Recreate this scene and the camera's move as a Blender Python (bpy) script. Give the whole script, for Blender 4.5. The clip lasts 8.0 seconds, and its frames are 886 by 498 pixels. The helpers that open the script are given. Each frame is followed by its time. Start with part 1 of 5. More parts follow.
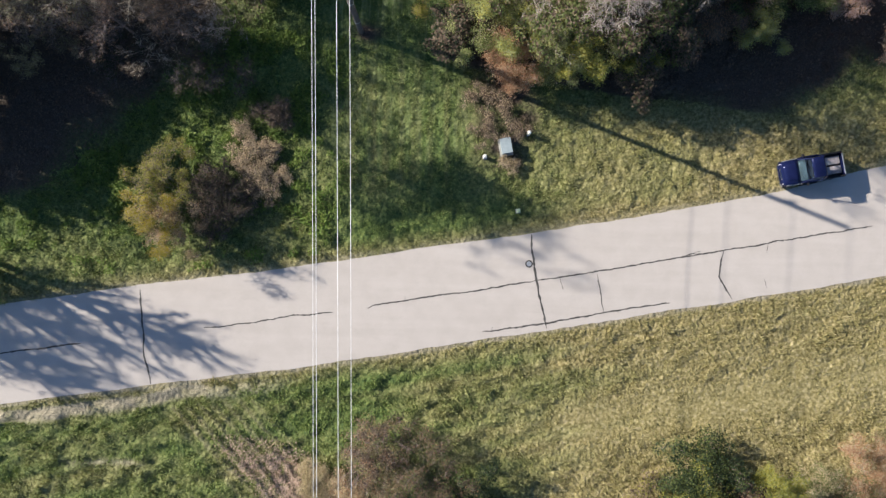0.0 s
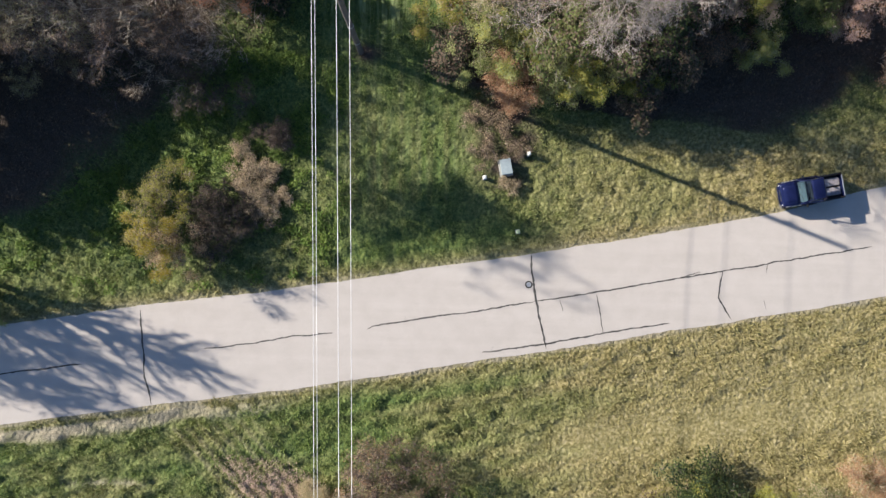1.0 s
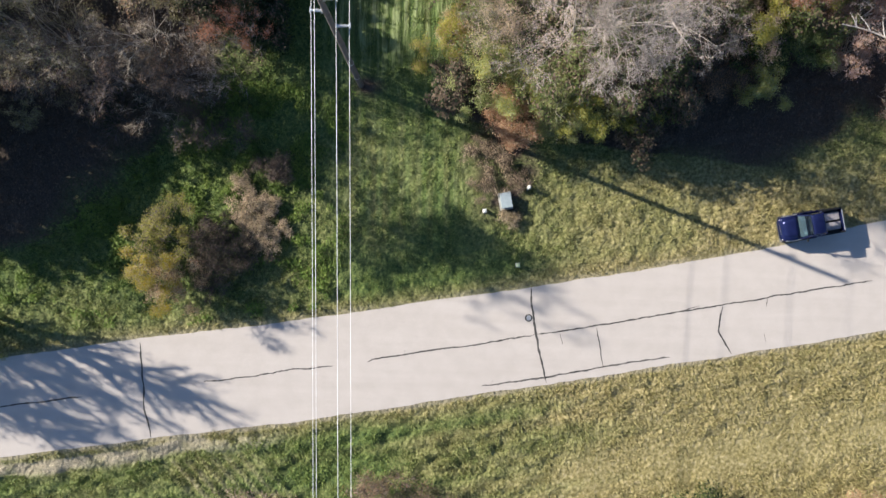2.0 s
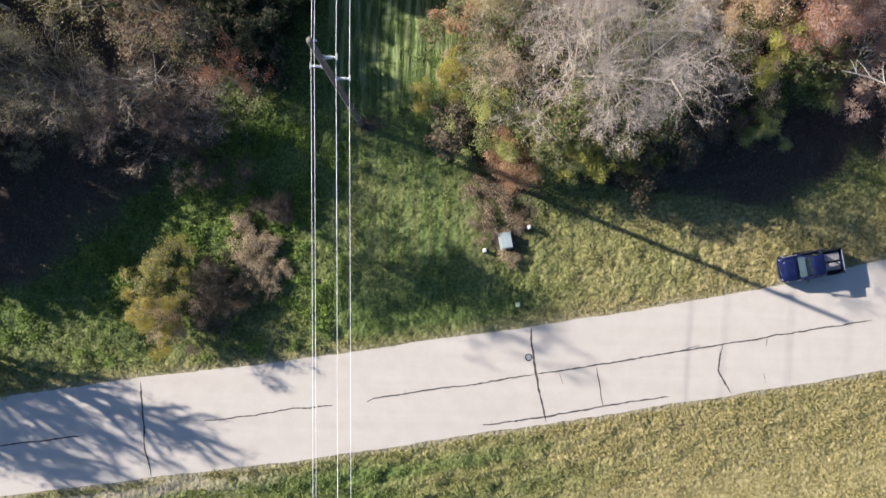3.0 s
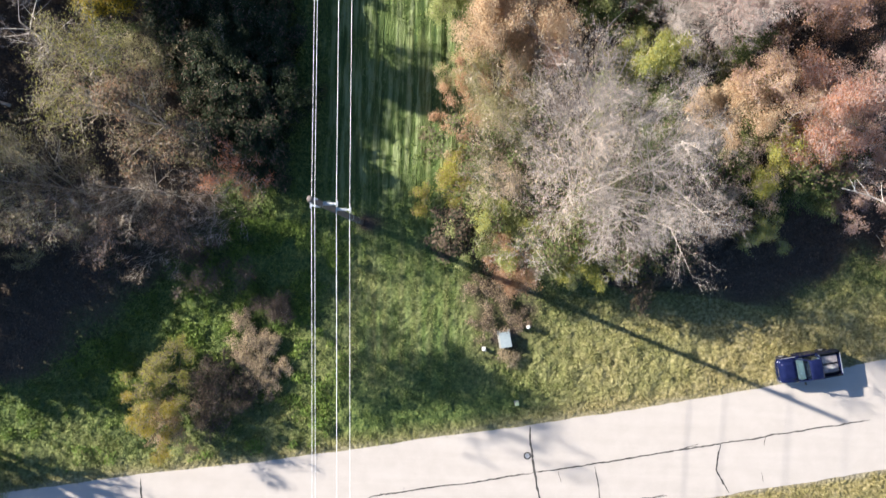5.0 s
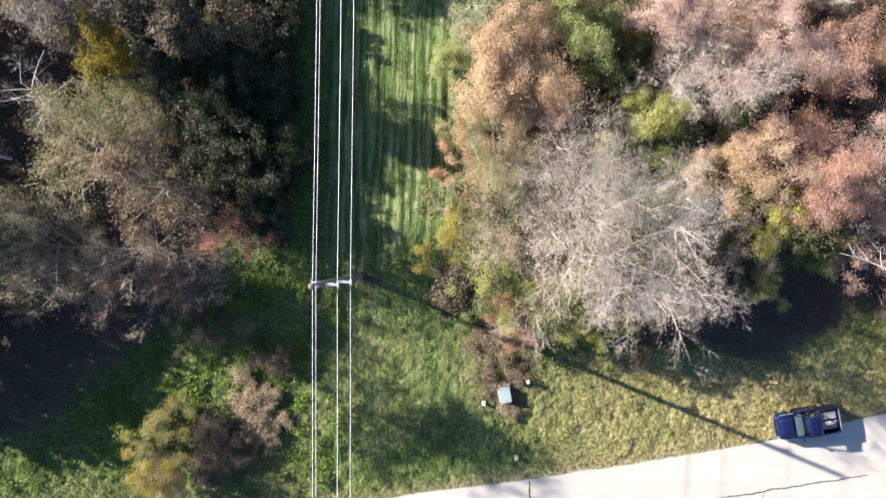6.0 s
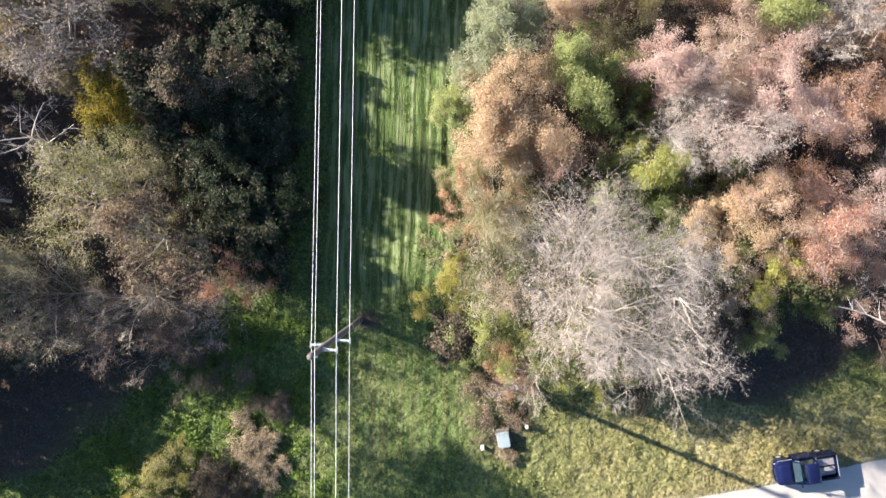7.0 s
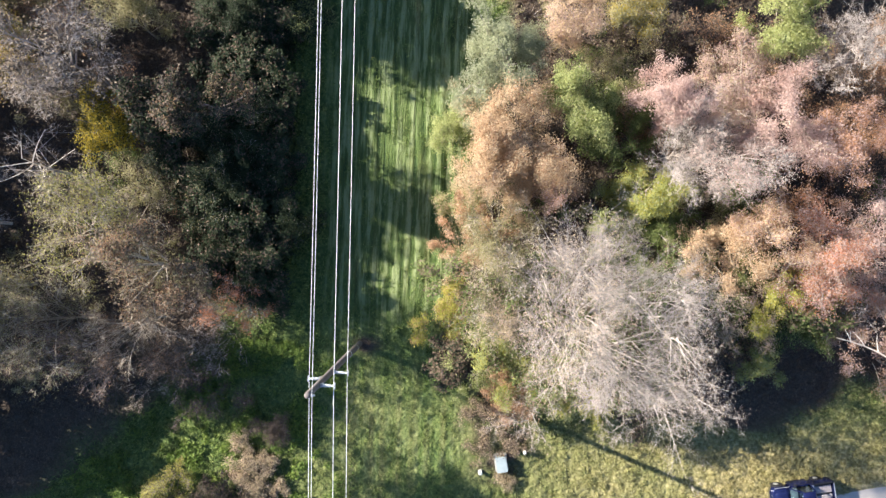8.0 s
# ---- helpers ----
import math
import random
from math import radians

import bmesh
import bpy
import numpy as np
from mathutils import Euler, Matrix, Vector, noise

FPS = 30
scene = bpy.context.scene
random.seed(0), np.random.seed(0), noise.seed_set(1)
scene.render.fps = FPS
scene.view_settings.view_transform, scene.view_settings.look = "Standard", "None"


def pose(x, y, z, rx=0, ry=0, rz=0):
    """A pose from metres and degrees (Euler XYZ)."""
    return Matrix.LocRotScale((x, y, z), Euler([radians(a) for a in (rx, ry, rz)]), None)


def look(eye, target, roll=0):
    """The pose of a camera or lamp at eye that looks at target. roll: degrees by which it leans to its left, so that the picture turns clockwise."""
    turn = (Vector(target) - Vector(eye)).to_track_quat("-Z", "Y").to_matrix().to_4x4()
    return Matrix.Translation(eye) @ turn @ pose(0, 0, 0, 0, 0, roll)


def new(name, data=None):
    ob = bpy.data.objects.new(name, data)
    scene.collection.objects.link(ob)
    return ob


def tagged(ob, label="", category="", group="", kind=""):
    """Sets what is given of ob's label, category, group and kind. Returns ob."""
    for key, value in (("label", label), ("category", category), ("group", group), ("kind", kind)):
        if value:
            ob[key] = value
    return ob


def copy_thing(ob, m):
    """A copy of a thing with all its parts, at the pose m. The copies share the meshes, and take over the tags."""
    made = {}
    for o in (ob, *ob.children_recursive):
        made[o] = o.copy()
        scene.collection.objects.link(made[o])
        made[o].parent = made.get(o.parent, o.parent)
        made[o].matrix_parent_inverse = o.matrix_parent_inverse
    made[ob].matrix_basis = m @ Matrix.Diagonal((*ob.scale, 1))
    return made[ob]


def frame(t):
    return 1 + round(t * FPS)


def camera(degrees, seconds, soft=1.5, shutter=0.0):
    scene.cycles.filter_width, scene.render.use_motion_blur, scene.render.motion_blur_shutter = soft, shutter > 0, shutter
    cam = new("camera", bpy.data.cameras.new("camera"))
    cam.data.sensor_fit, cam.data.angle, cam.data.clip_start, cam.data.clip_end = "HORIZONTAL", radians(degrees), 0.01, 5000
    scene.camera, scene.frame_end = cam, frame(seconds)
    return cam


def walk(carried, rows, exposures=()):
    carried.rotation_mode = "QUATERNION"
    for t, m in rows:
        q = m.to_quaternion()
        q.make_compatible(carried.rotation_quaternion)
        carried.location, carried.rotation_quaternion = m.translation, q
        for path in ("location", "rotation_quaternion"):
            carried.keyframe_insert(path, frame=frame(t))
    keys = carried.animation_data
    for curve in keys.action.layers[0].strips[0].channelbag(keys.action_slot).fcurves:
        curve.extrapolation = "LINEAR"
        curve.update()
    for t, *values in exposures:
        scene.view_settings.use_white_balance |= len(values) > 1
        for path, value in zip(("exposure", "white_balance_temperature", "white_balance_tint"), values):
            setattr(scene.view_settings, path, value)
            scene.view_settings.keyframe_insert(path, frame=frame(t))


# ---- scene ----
cam = camera(71.3, 8.0, soft=1.4, shutter=0.6)
ROWS = [
    (0.0, 0.381, -1.421, 48.969, 1.508, 0.218, 1.805),
    (0.5, 0.308, -0.506, 49.034, 1.166, 0.148, 1.821),
    (1.0, 0.268, 0.555, 49.063, 1.114, 0.146, 1.795),
    (2.5, 0.225, 4.646, 49.164, 1.207, 0.238, 1.887),
    (3.0, 0.175, 6.310, 49.224, 1.129, 0.248, 1.884),
    (3.5, 0.096, 8.144, 49.263, 1.441, 0.206, 1.921),
    (4.0, 0.062, 10.065, 49.324, 1.309, 0.220, 1.947),
    (4.5, -0.007, 12.090, 49.408, 1.094, 0.214, 2.015),
    (6.0, -0.326, 18.653, 49.696, 0.949, 0.156, 2.224),
    (6.5, -0.403, 20.630, 49.764, 0.947, 0.139, 2.277),
    (7.0, -0.416, 22.231, 49.799, 0.898, 0.144, 2.385),
    (7.5, -0.405, 23.360, 49.848, 0.905, 0.218, 2.522),
    (8.0, -0.299, 24.245, 49.930, 0.874, 0.295, 2.740),
]
walk(cam, [(t, pose(x, y, z, rx, ry, rz)) for t, x, y, z, rx, ry, rz in ROWS],
     exposures=[(0.0, 1.03), (2.5, 1.2), (4.5, 1.4), (6.0, 1.7), (8.0, 1.81)])

# ---- sky and sun ----
SUN = Vector((-39.1, 14.5, 18.85)).normalized()
world = bpy.data.worlds.new("sky")
scene.world = world
world.use_nodes = True
sky = world.node_tree.nodes.new("ShaderNodeTexSky")
sky.sky_type, sky.sun_disc = "NISHITA", False
sky.sun_elevation, sky.sun_rotation = math.asin(SUN.z), math.atan2(SUN.x, SUN.y)
sky.ozone_density = 6.0
background = world.node_tree.nodes["Background"]
background.inputs["Strength"].default_value = 0.066
world.node_tree.links.new(sky.outputs["Color"], background.inputs["Color"])
sun = new("sun", bpy.data.lights.new("sun", "SUN"))
sun.data.energy, sun.data.angle, sun.data.color = 5.0, radians(0.5), (1.0, 0.925, 0.82)
sun.matrix_world = look(SUN * 200, (0, 0, 0))


# ---- materials ----
def shader(name, rough=0.8, metal=0.0):
    m = bpy.data.materials.new(name)
    m.use_nodes = True
    b = m.node_tree.nodes["Principled BSDF"]
    b.inputs["Roughness"].default_value, b.inputs["Metallic"].default_value = rough, metal
    b.inputs["Specular IOR Level"].default_value = 0.3
    return m, m.node_tree.nodes, m.node_tree.links, b


def ramp(nodes, stops):
    r = nodes.new("ShaderNodeValToRGB")
    e = r.color_ramp.elements
    while len(e) < len(stops):
        e.new(0.5)
    for k, (at, c) in enumerate(stops):
        e[k].position, e[k].color = at, (*c, 1)
    return r


def noise_node(nodes, links, scale, detail=4.0, rough=0.6, stretch=None):
    """Noise over object space, in features per metre."""
    n, tc = nodes.new("ShaderNodeTexNoise"), nodes.new("ShaderNodeTexCoord")
    n.inputs["Scale"].default_value, n.inputs["Detail"].default_value, n.inputs["Roughness"].default_value = scale, detail, rough
    if stretch:
        mp = nodes.new("ShaderNodeMapping")
        mp.inputs["Scale"].default_value = stretch
        links.new(tc.outputs["Object"], mp.inputs["Vector"])
        links.new(mp.outputs["Vector"], n.inputs["Vector"])
    else:
        links.new(tc.outputs["Object"], n.inputs["Vector"])
    return n


def mixed(nodes, links, a, b, fac, blend="MIX"):
    x = nodes.new("ShaderNodeMix")
    x.data_type, x.blend_type = "RGBA", blend
    for key, v in ((6, a), (7, b), (0, fac)):
        if hasattr(v, "links"):
            links.new(v, x.inputs[key])
        else:
            x.inputs[key].default_value = v if key == 0 else (*v, 1)
    return x.outputs[2]


def bumped(nodes, links, b, height, strength=0.4, distance=0.02):
    n = nodes.new("ShaderNodeBump")
    n.inputs["Strength"].default_value, n.inputs["Distance"].default_value = strength, distance
    links.new(height, n.inputs["Height"])
    links.new(n.outputs["Normal"], b.inputs["Normal"])


def plain(name, c, rough=0.6, metal=0.0, vary=0.25, scale=6.0, bump=0.15):
    """A surface of one colour with stains at two scales and fine relief."""
    m, nodes, links, b = shader(name, rough, metal)
    big, fine = noise_node(nodes, links, scale), noise_node(nodes, links, scale * 9)
    lo, hi = [v * (1 - vary) for v in c], [min(1, v * (1 + vary)) for v in c]
    r = ramp(nodes, [(0.3, lo), (0.7, hi)])
    links.new(big.outputs["Fac"], r.inputs["Fac"])
    r2 = ramp(nodes, [(0.3, (0.85,) * 3), (0.7, (1.0,) * 3)])
    links.new(fine.outputs["Fac"], r2.inputs["Fac"])
    links.new(mixed(nodes, links, r.outputs["Color"], r2.outputs["Color"], 1.0, "MULTIPLY"), b.inputs["Base Color"])
    bumped(nodes, links, b, fine.outputs["Fac"], bump, 0.01)
    return m


def leafy(name, colours, trans=0.48, rough=0.65):
    """Foliage: each leaf takes its own colour from the row, drifting in patches."""
    m, nodes, links, b = shader(name, rough)
    g = nodes.new("ShaderNodeNewGeometry")
    n = noise_node(nodes, links, 0.7, 3.0)
    add = nodes.new("ShaderNodeMath")
    add.operation = "MULTIPLY_ADD"
    links.new(n.outputs["Fac"], add.inputs[0])
    add.inputs[1].default_value = 1.25
    sub = nodes.new("ShaderNodeMath")
    sub.operation = "MULTIPLY_ADD"
    links.new(g.outputs["Random Per Island"], sub.inputs[0])
    sub.inputs[1].default_value, sub.inputs[2].default_value = 0.36, -0.32
    links.new(sub.outputs[0], add.inputs[2])
    k = len(colours) - 1
    r = ramp(nodes, [(i / k, c) for i, c in enumerate(colours)])
    links.new(add.outputs[0], r.inputs["Fac"])
    links.new(r.outputs["Color"], b.inputs["Base Color"])
    t = nodes.new("ShaderNodeBsdfTranslucent")
    links.new(r.outputs["Color"], t.inputs["Color"])
    mx = nodes.new("ShaderNodeMixShader")
    mx.inputs[0].default_value = trans
    links.new(b.outputs[0], mx.inputs[1])
    links.new(t.outputs[0], mx.inputs[2])
    links.new(mx.outputs[0], nodes["Material Output"].inputs["Surface"])
    return m


def barky(name, c1, c2, rough=0.85):
    m, nodes, links, b = shader(name, rough)
    g = nodes.new("ShaderNodeNewGeometry")
    n = noise_node(nodes, links, 3.0, 5.0)
    add = nodes.new("ShaderNodeMath")
    add.operation = "MULTIPLY_ADD"
    links.new(g.outputs["Random Per Island"], add.inputs[0])
    add.inputs[1].default_value = 0.5
    links.new(n.outputs["Fac"], add.inputs[2])
    r = ramp(nodes, [(0.4, c1), (1.0, c2)])
    links.new(add.outputs[0], r.inputs["Fac"])
    links.new(r.outputs["Color"], b.inputs["Base Color"])
    f = noise_node(nodes, links, 30.0, 3.0, 0.6, (1, 1, 0.2))
    bumped(nodes, links, b, f.outputs["Fac"], 0.5, 0.02)
    return m


BARK_GREY = barky("bark_pale_grey", (0.215, 0.18, 0.16), (0.47, 0.41, 0.37))
BARK_PALE = barky("bark_pale_buff", (0.29, 0.245, 0.205), (0.55, 0.48, 0.41))
BARK_BROWN = barky("bark_brown", (0.12, 0.09, 0.08), (0.34, 0.27, 0.24))
BARK_TAN = barky("bark_tan", (0.23, 0.18, 0.14), (0.5, 0.43, 0.34))
# Purplish bark, darkened to stand for brush in shade.
BARK_SHADED = barky("bark_shaded_purplish", (0.055, 0.043, 0.041), (0.17, 0.132, 0.13))
BARK_WHITE = barky("bark_white", (0.5, 0.44, 0.38), (0.78, 0.72, 0.66))
LEAF_YELLOWGREEN = leafy("leaf_yellow_green", [(0.12, 0.12, 0.02), (0.3, 0.3, 0.06), (0.46, 0.42, 0.1), (0.5, 0.38, 0.12)])
LEAF_OLIVE = leafy("leaf_olive", [(0.1, 0.1, 0.045), (0.23, 0.21, 0.1), (0.4, 0.36, 0.19), (0.46, 0.35, 0.23)])
LEAF_YELLOW = leafy("leaf_yellow", [(0.2, 0.16, 0.02), (0.42, 0.32, 0.03), (0.5, 0.36, 0.05)])
LEAF_RUST = leafy("leaf_rust", [(0.16, 0.1, 0.07), (0.36, 0.21, 0.13), (0.48, 0.27, 0.15), (0.46, 0.34, 0.2)])
LEAF_RED = leafy("leaf_red", [(0.28, 0.11, 0.07), (0.52, 0.2, 0.11), (0.52, 0.3, 0.17)])
LEAF_ORANGE = leafy("leaf_orange", [(0.3, 0.19, 0.1), (0.52, 0.37, 0.225), (0.63, 0.48, 0.32), (0.6, 0.5, 0.34)])
LEAF_PINK = leafy("leaf_pink_brown", [(0.2, 0.11, 0.09), (0.44, 0.295, 0.255), (0.57, 0.42, 0.37), (0.62, 0.49, 0.41)])
LEAF_TAN = leafy("leaf_tan", [(0.28, 0.21, 0.12), (0.52, 0.42, 0.26), (0.64, 0.54, 0.36)])
LEAF_GREEN = leafy("leaf_green", [(0.05, 0.07, 0.024), (0.14, 0.18, 0.058), (0.28, 0.31, 0.11)])
# Green leaves darkened so plants standing in shade look near black.
LEAF_SHADED = leafy("leaf_shaded_green", [(0.015, 0.026, 0.012), (0.036, 0.055, 0.025), (0.085, 0.11, 0.05)])
LEAF_LIME = leafy("leaf_lime", [(0.14, 0.16, 0.05), (0.34, 0.37, 0.14), (0.52, 0.52, 0.25)])
LEAF_WEED = leafy("leaf_weed", [(0.05, 0.092, 0.018), (0.135, 0.205, 0.036), (0.29, 0.35, 0.08)], 0.3)
LEAF_GREYGREEN = leafy("leaf_grey_green", [(0.17, 0.19, 0.1), (0.34, 0.36, 0.22), (0.5, 0.5, 0.33)])
LEAF_DEAD = leafy("leaf_dead_pinkish", [(0.27, 0.18, 0.125), (0.46, 0.34, 0.26), (0.6, 0.46, 0.37)], 0.1)
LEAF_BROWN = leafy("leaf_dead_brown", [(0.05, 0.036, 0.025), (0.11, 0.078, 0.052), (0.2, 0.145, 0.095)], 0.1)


def ground_material():
    """Turf with dry and green patches, leaf litter in the woods that doubles as painted shade, pale grit on the
    shoulder.
    """
    m, nodes, links, b = shader("turf_litter_and_shade", 0.95)
    a = {}
    for key in ("litter", "grit", "dry", "shorn", "mown"):
        a[key] = nodes.new("ShaderNodeAttribute")
        a[key].attribute_name = key
    lump, fine = noise_node(nodes, links, 3.0, 2, 0.5), noise_node(nodes, links, 13, 4, 0.7)
    tufts, rows = noise_node(nodes, links, 3.6, 5, 0.62), noise_node(nodes, links, 2.4, 4, 0.6, (1, 0.07, 1))
    mid = mixed(nodes, links, tufts.outputs["Fac"], rows.outputs["Fac"], a["mown"].outputs["Fac"])
    green = ramp(nodes, [(0.34, (0.055, 0.095, 0.03)), (0.5, (0.118, 0.172, 0.048)), (0.66, (0.215, 0.265, 0.078))])
    straw = ramp(nodes, [(0.34, (0.17, 0.145, 0.055)), (0.5, (0.325, 0.277, 0.122)), (0.66, (0.5, 0.425, 0.235))])
    for r in (green, straw):
        links.new(mid, r.inputs["Fac"])
    # Litter brown; also painted over open ground that lies in shade.
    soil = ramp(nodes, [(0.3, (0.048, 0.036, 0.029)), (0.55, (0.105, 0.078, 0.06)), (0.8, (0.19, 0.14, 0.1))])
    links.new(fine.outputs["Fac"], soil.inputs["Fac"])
    grit = ramp(nodes, [(0.3, (0.21, 0.18, 0.12)), (0.7, (0.5, 0.455, 0.34))])
    links.new(fine.outputs["Fac"], grit.inputs["Fac"])
    c = mixed(nodes, links, green.outputs["Color"], straw.outputs["Color"], a["dry"].outputs["Fac"])
    pale = ramp(nodes, [(0.47, (0.0,) * 3), (0.6, (0.75,) * 3)])
    links.new(rows.outputs["Fac"], pale.inputs["Fac"])
    stripes = nodes.new("ShaderNodeMath")
    stripes.operation = "MULTIPLY"
    links.new(pale.outputs["Color"], stripes.inputs[0])
    links.new(a["mown"].outputs["Fac"], stripes.inputs[1])
    c = mixed(nodes, links, c, (0.34, 0.4, 0.2), stripes.outputs[0])
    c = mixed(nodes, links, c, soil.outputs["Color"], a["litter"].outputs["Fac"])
    c = mixed(nodes, links, c, grit.outputs["Color"], a["grit"].outputs["Fac"])
    r = ramp(nodes, [(0.3, (0.72,) * 3), (0.7, (1.0,) * 3)])
    links.new(fine.outputs["Fac"], r.inputs["Fac"])
    links.new(mixed(nodes, links, c, r.outputs["Color"], 1.0, "MULTIPLY"), b.inputs["Base Color"])
    # lumpy turf, flatter where it is mown close
    rough = nodes.new("ShaderNodeMath")
    rough.operation = "MULTIPLY_ADD"
    links.new(fine.outputs["Fac"], rough.inputs[0])
    rough.inputs[1].default_value = 0.3
    links.new(mixed(nodes, links, lump.outputs["Fac"], rows.outputs["Fac"], a["mown"].outputs["Fac"]), rough.inputs[2])
    bumped(nodes, links, b, rough.outputs[0], 1.0, 0.42)
    keep = nodes.new("ShaderNodeMath")
    keep.operation = "MULTIPLY_ADD"
    links.new(a["shorn"].outputs["Fac"], keep.inputs[0])
    keep.inputs[1].default_value, keep.inputs[2].default_value = -0.7, 1.0
    links.new(keep.outputs[0], [n for n in nodes if n.type == "BUMP"][0].inputs["Strength"])
    return m


def grass_material():
    m, nodes, links, b = shader("grass_blades", 0.7)
    d, g = nodes.new("ShaderNodeAttribute"), nodes.new("ShaderNodeNewGeometry")
    d.attribute_name = "dry"
    green = ramp(nodes, [(0.0, (0.075, 0.125, 0.03)), (0.5, (0.15, 0.22, 0.055)), (1.0, (0.27, 0.335, 0.1))])
    straw = ramp(nodes, [(0.0, (0.21, 0.185, 0.065)), (0.5, (0.34, 0.295, 0.13)), (1.0, (0.48, 0.415, 0.22))])
    for r in (green, straw):
        links.new(g.outputs["Random Per Island"], r.inputs["Fac"])
    c = mixed(nodes, links, green.outputs["Color"], straw.outputs["Color"], d.outputs["Fac"])
    links.new(c, b.inputs["Base Color"])
    t, mx = nodes.new("ShaderNodeBsdfTranslucent"), nodes.new("ShaderNodeMixShader")
    links.new(c, t.inputs["Color"])
    mx.inputs[0].default_value = 0.25
    links.new(b.outputs[0], mx.inputs[1])
    links.new(t.outputs[0], mx.inputs[2])
    links.new(mx.outputs[0], nodes["Material Output"].inputs["Surface"])
    return m


def road_material():
    """Worn pale asphalt: aggregate grain, long wheel-track streaks and stains."""
    m, nodes, links, b = shader("worn_pale_asphalt", 0.9)
    grain, stain, streak = noise_node(nodes, links, 60, 3, 0.7), noise_node(nodes, links, 0.8, 5, 0.6), noise_node(nodes, links, 1.0, 4, 0.6, (0.06, 1.1, 1))
    base = ramp(nodes, [(0.3, (0.44, 0.4, 0.368)), (0.7, (0.543, 0.497, 0.456))])
    links.new(grain.outputs["Fac"], base.inputs["Fac"])
    r1 = ramp(nodes, [(0.3, (0.93, 0.925, 0.92)), (0.6, (1.0,) * 3)])
    links.new(stain.outputs["Fac"], r1.inputs["Fac"])
    r2 = ramp(nodes, [(0.35, (0.94, 0.935, 0.93)), (0.65, (1.0,) * 3)])
    links.new(streak.outputs["Fac"], r2.inputs["Fac"])
    c = mixed(nodes, links, base.outputs["Color"], r1.outputs["Color"], 1.0, "MULTIPLY")
    links.new(mixed(nodes, links, c, r2.outputs["Color"], 1.0, "MULTIPLY"), b.inputs["Base Color"])
    bumped(nodes, links, b, grain.outputs["Fac"], 0.3, 0.01)
    return m


GROUND, GRASS, ROAD = ground_material(), grass_material(), road_material()
TAR = plain("tar_seal", (0.07, 0.066, 0.063), 0.7, 0, 0.4, 5)
POLE_WOOD = barky("weathered_pole_wood", (0.055, 0.046, 0.043), (0.17, 0.145, 0.135))
PORCELAIN = plain("pale_insulator", (0.72, 0.75, 0.78), 0.3, 0, 0.05)
STEEL = plain("galvanised_steel", (0.55, 0.56, 0.57), 0.45, 0.6, 0.15)
WIRE = plain("bright_aluminium_wire", (0.9, 0.9, 0.9), 0.5, 0.05, 0.05)
PAINT_BLUE = plain("dark_blue_car_paint", (0.011, 0.016, 0.064), 0.12, 0.25, 0.12, 2, 0.01)
CHROME = plain("chrome", (0.75, 0.76, 0.78), 0.18, 1.0, 0.05)
BLACK = plain("black_plastic", (0.018, 0.018, 0.02), 0.6, 0, 0.2)
RUBBER = plain("tyre_rubber", (0.02, 0.02, 0.021), 0.85, 0, 0.2)
LAMP_CLEAR = plain("clear_lamp_lens", (0.75, 0.75, 0.72), 0.15, 0, 0.08)
LAMP_RED = plain("red_lamp_lens", (0.35, 0.02, 0.02), 0.2, 0, 0.1)
CABINET = plain("pale_grey_green_cabinet_paint", (0.33, 0.39, 0.41), 0.5, 0, 0.1, 3)
WHITE = plain("white_plastic", (0.78, 0.78, 0.74), 0.5, 0, 0.08)
LIMEPAINT = plain("faded_lime_paint", (0.6, 0.68, 0.4), 0.6, 0, 0.1)
CARGO = plain("worn_plywood", (0.33, 0.3, 0.31), 0.8, 0, 0.3, 4)
CONCRETE = plain("concrete_pad", (0.4, 0.39, 0.36), 0.9, 0, 0.2, 4)


# ---- mesh helpers ----
def vnoise(x, y, size, seed=0):
    """Smooth value noise in 0..1 over the plan, with features of that many metres."""
    x, y = np.asarray(x) / size + 1000, np.asarray(y) / size + 1000
    i, j = np.floor(x).astype(np.int64), np.floor(y).astype(np.int64)
    u, v = x - i, y - j
    u, v = u * u * (3 - 2 * u), v * v * (3 - 2 * v)

    def h(a, b):
        n = (a * 374761393 + b * 668265263 + seed * 1442695041) & 0xFFFFFFFF
        n = ((n ^ (n >> 13)) * 1274126177) & 0xFFFFFFFF
        return ((n ^ (n >> 16)) & 0xFFFF) / 65535.0
    return (h(i, j) * (1 - u) + h(i + 1, j) * u) * (1 - v) + (h(i, j + 1) * (1 - u) + h(i + 1, j + 1) * u) * v


def step(a, b, v):
    s = np.clip((v - a) / (b - a), 0, 1)
    return s * s * (3 - 2 * s)


def mesh_of(name, verts, quads=None, tris=None, material=None, smooth=False):
    me = bpy.data.meshes.new(name)
    verts = np.asarray(verts, np.float32)
    quads = np.zeros((0, 4), np.int32) if quads is None else np.asarray(quads, np.int32)
    tris = np.zeros((0, 3), np.int32) if tris is None else np.asarray(tris, np.int32)
    me.vertices.add(len(verts))
    me.vertices.foreach_set("co", verts.ravel())
    loops = np.concatenate([quads.ravel(), tris.ravel()])
    me.loops.add(len(loops))
    me.loops.foreach_set("vertex_index", loops)
    starts = np.concatenate([np.arange(len(quads)) * 4, len(quads) * 4 + np.arange(len(tris)) * 3])
    me.polygons.add(len(starts))
    me.polygons.foreach_set("loop_start", starts.astype(np.int32))
    me.polygons.foreach_set("use_smooth", np.full(len(starts), smooth))
    me.update(calc_edges=True)
    if material:
        me.materials.append(material)
    return me


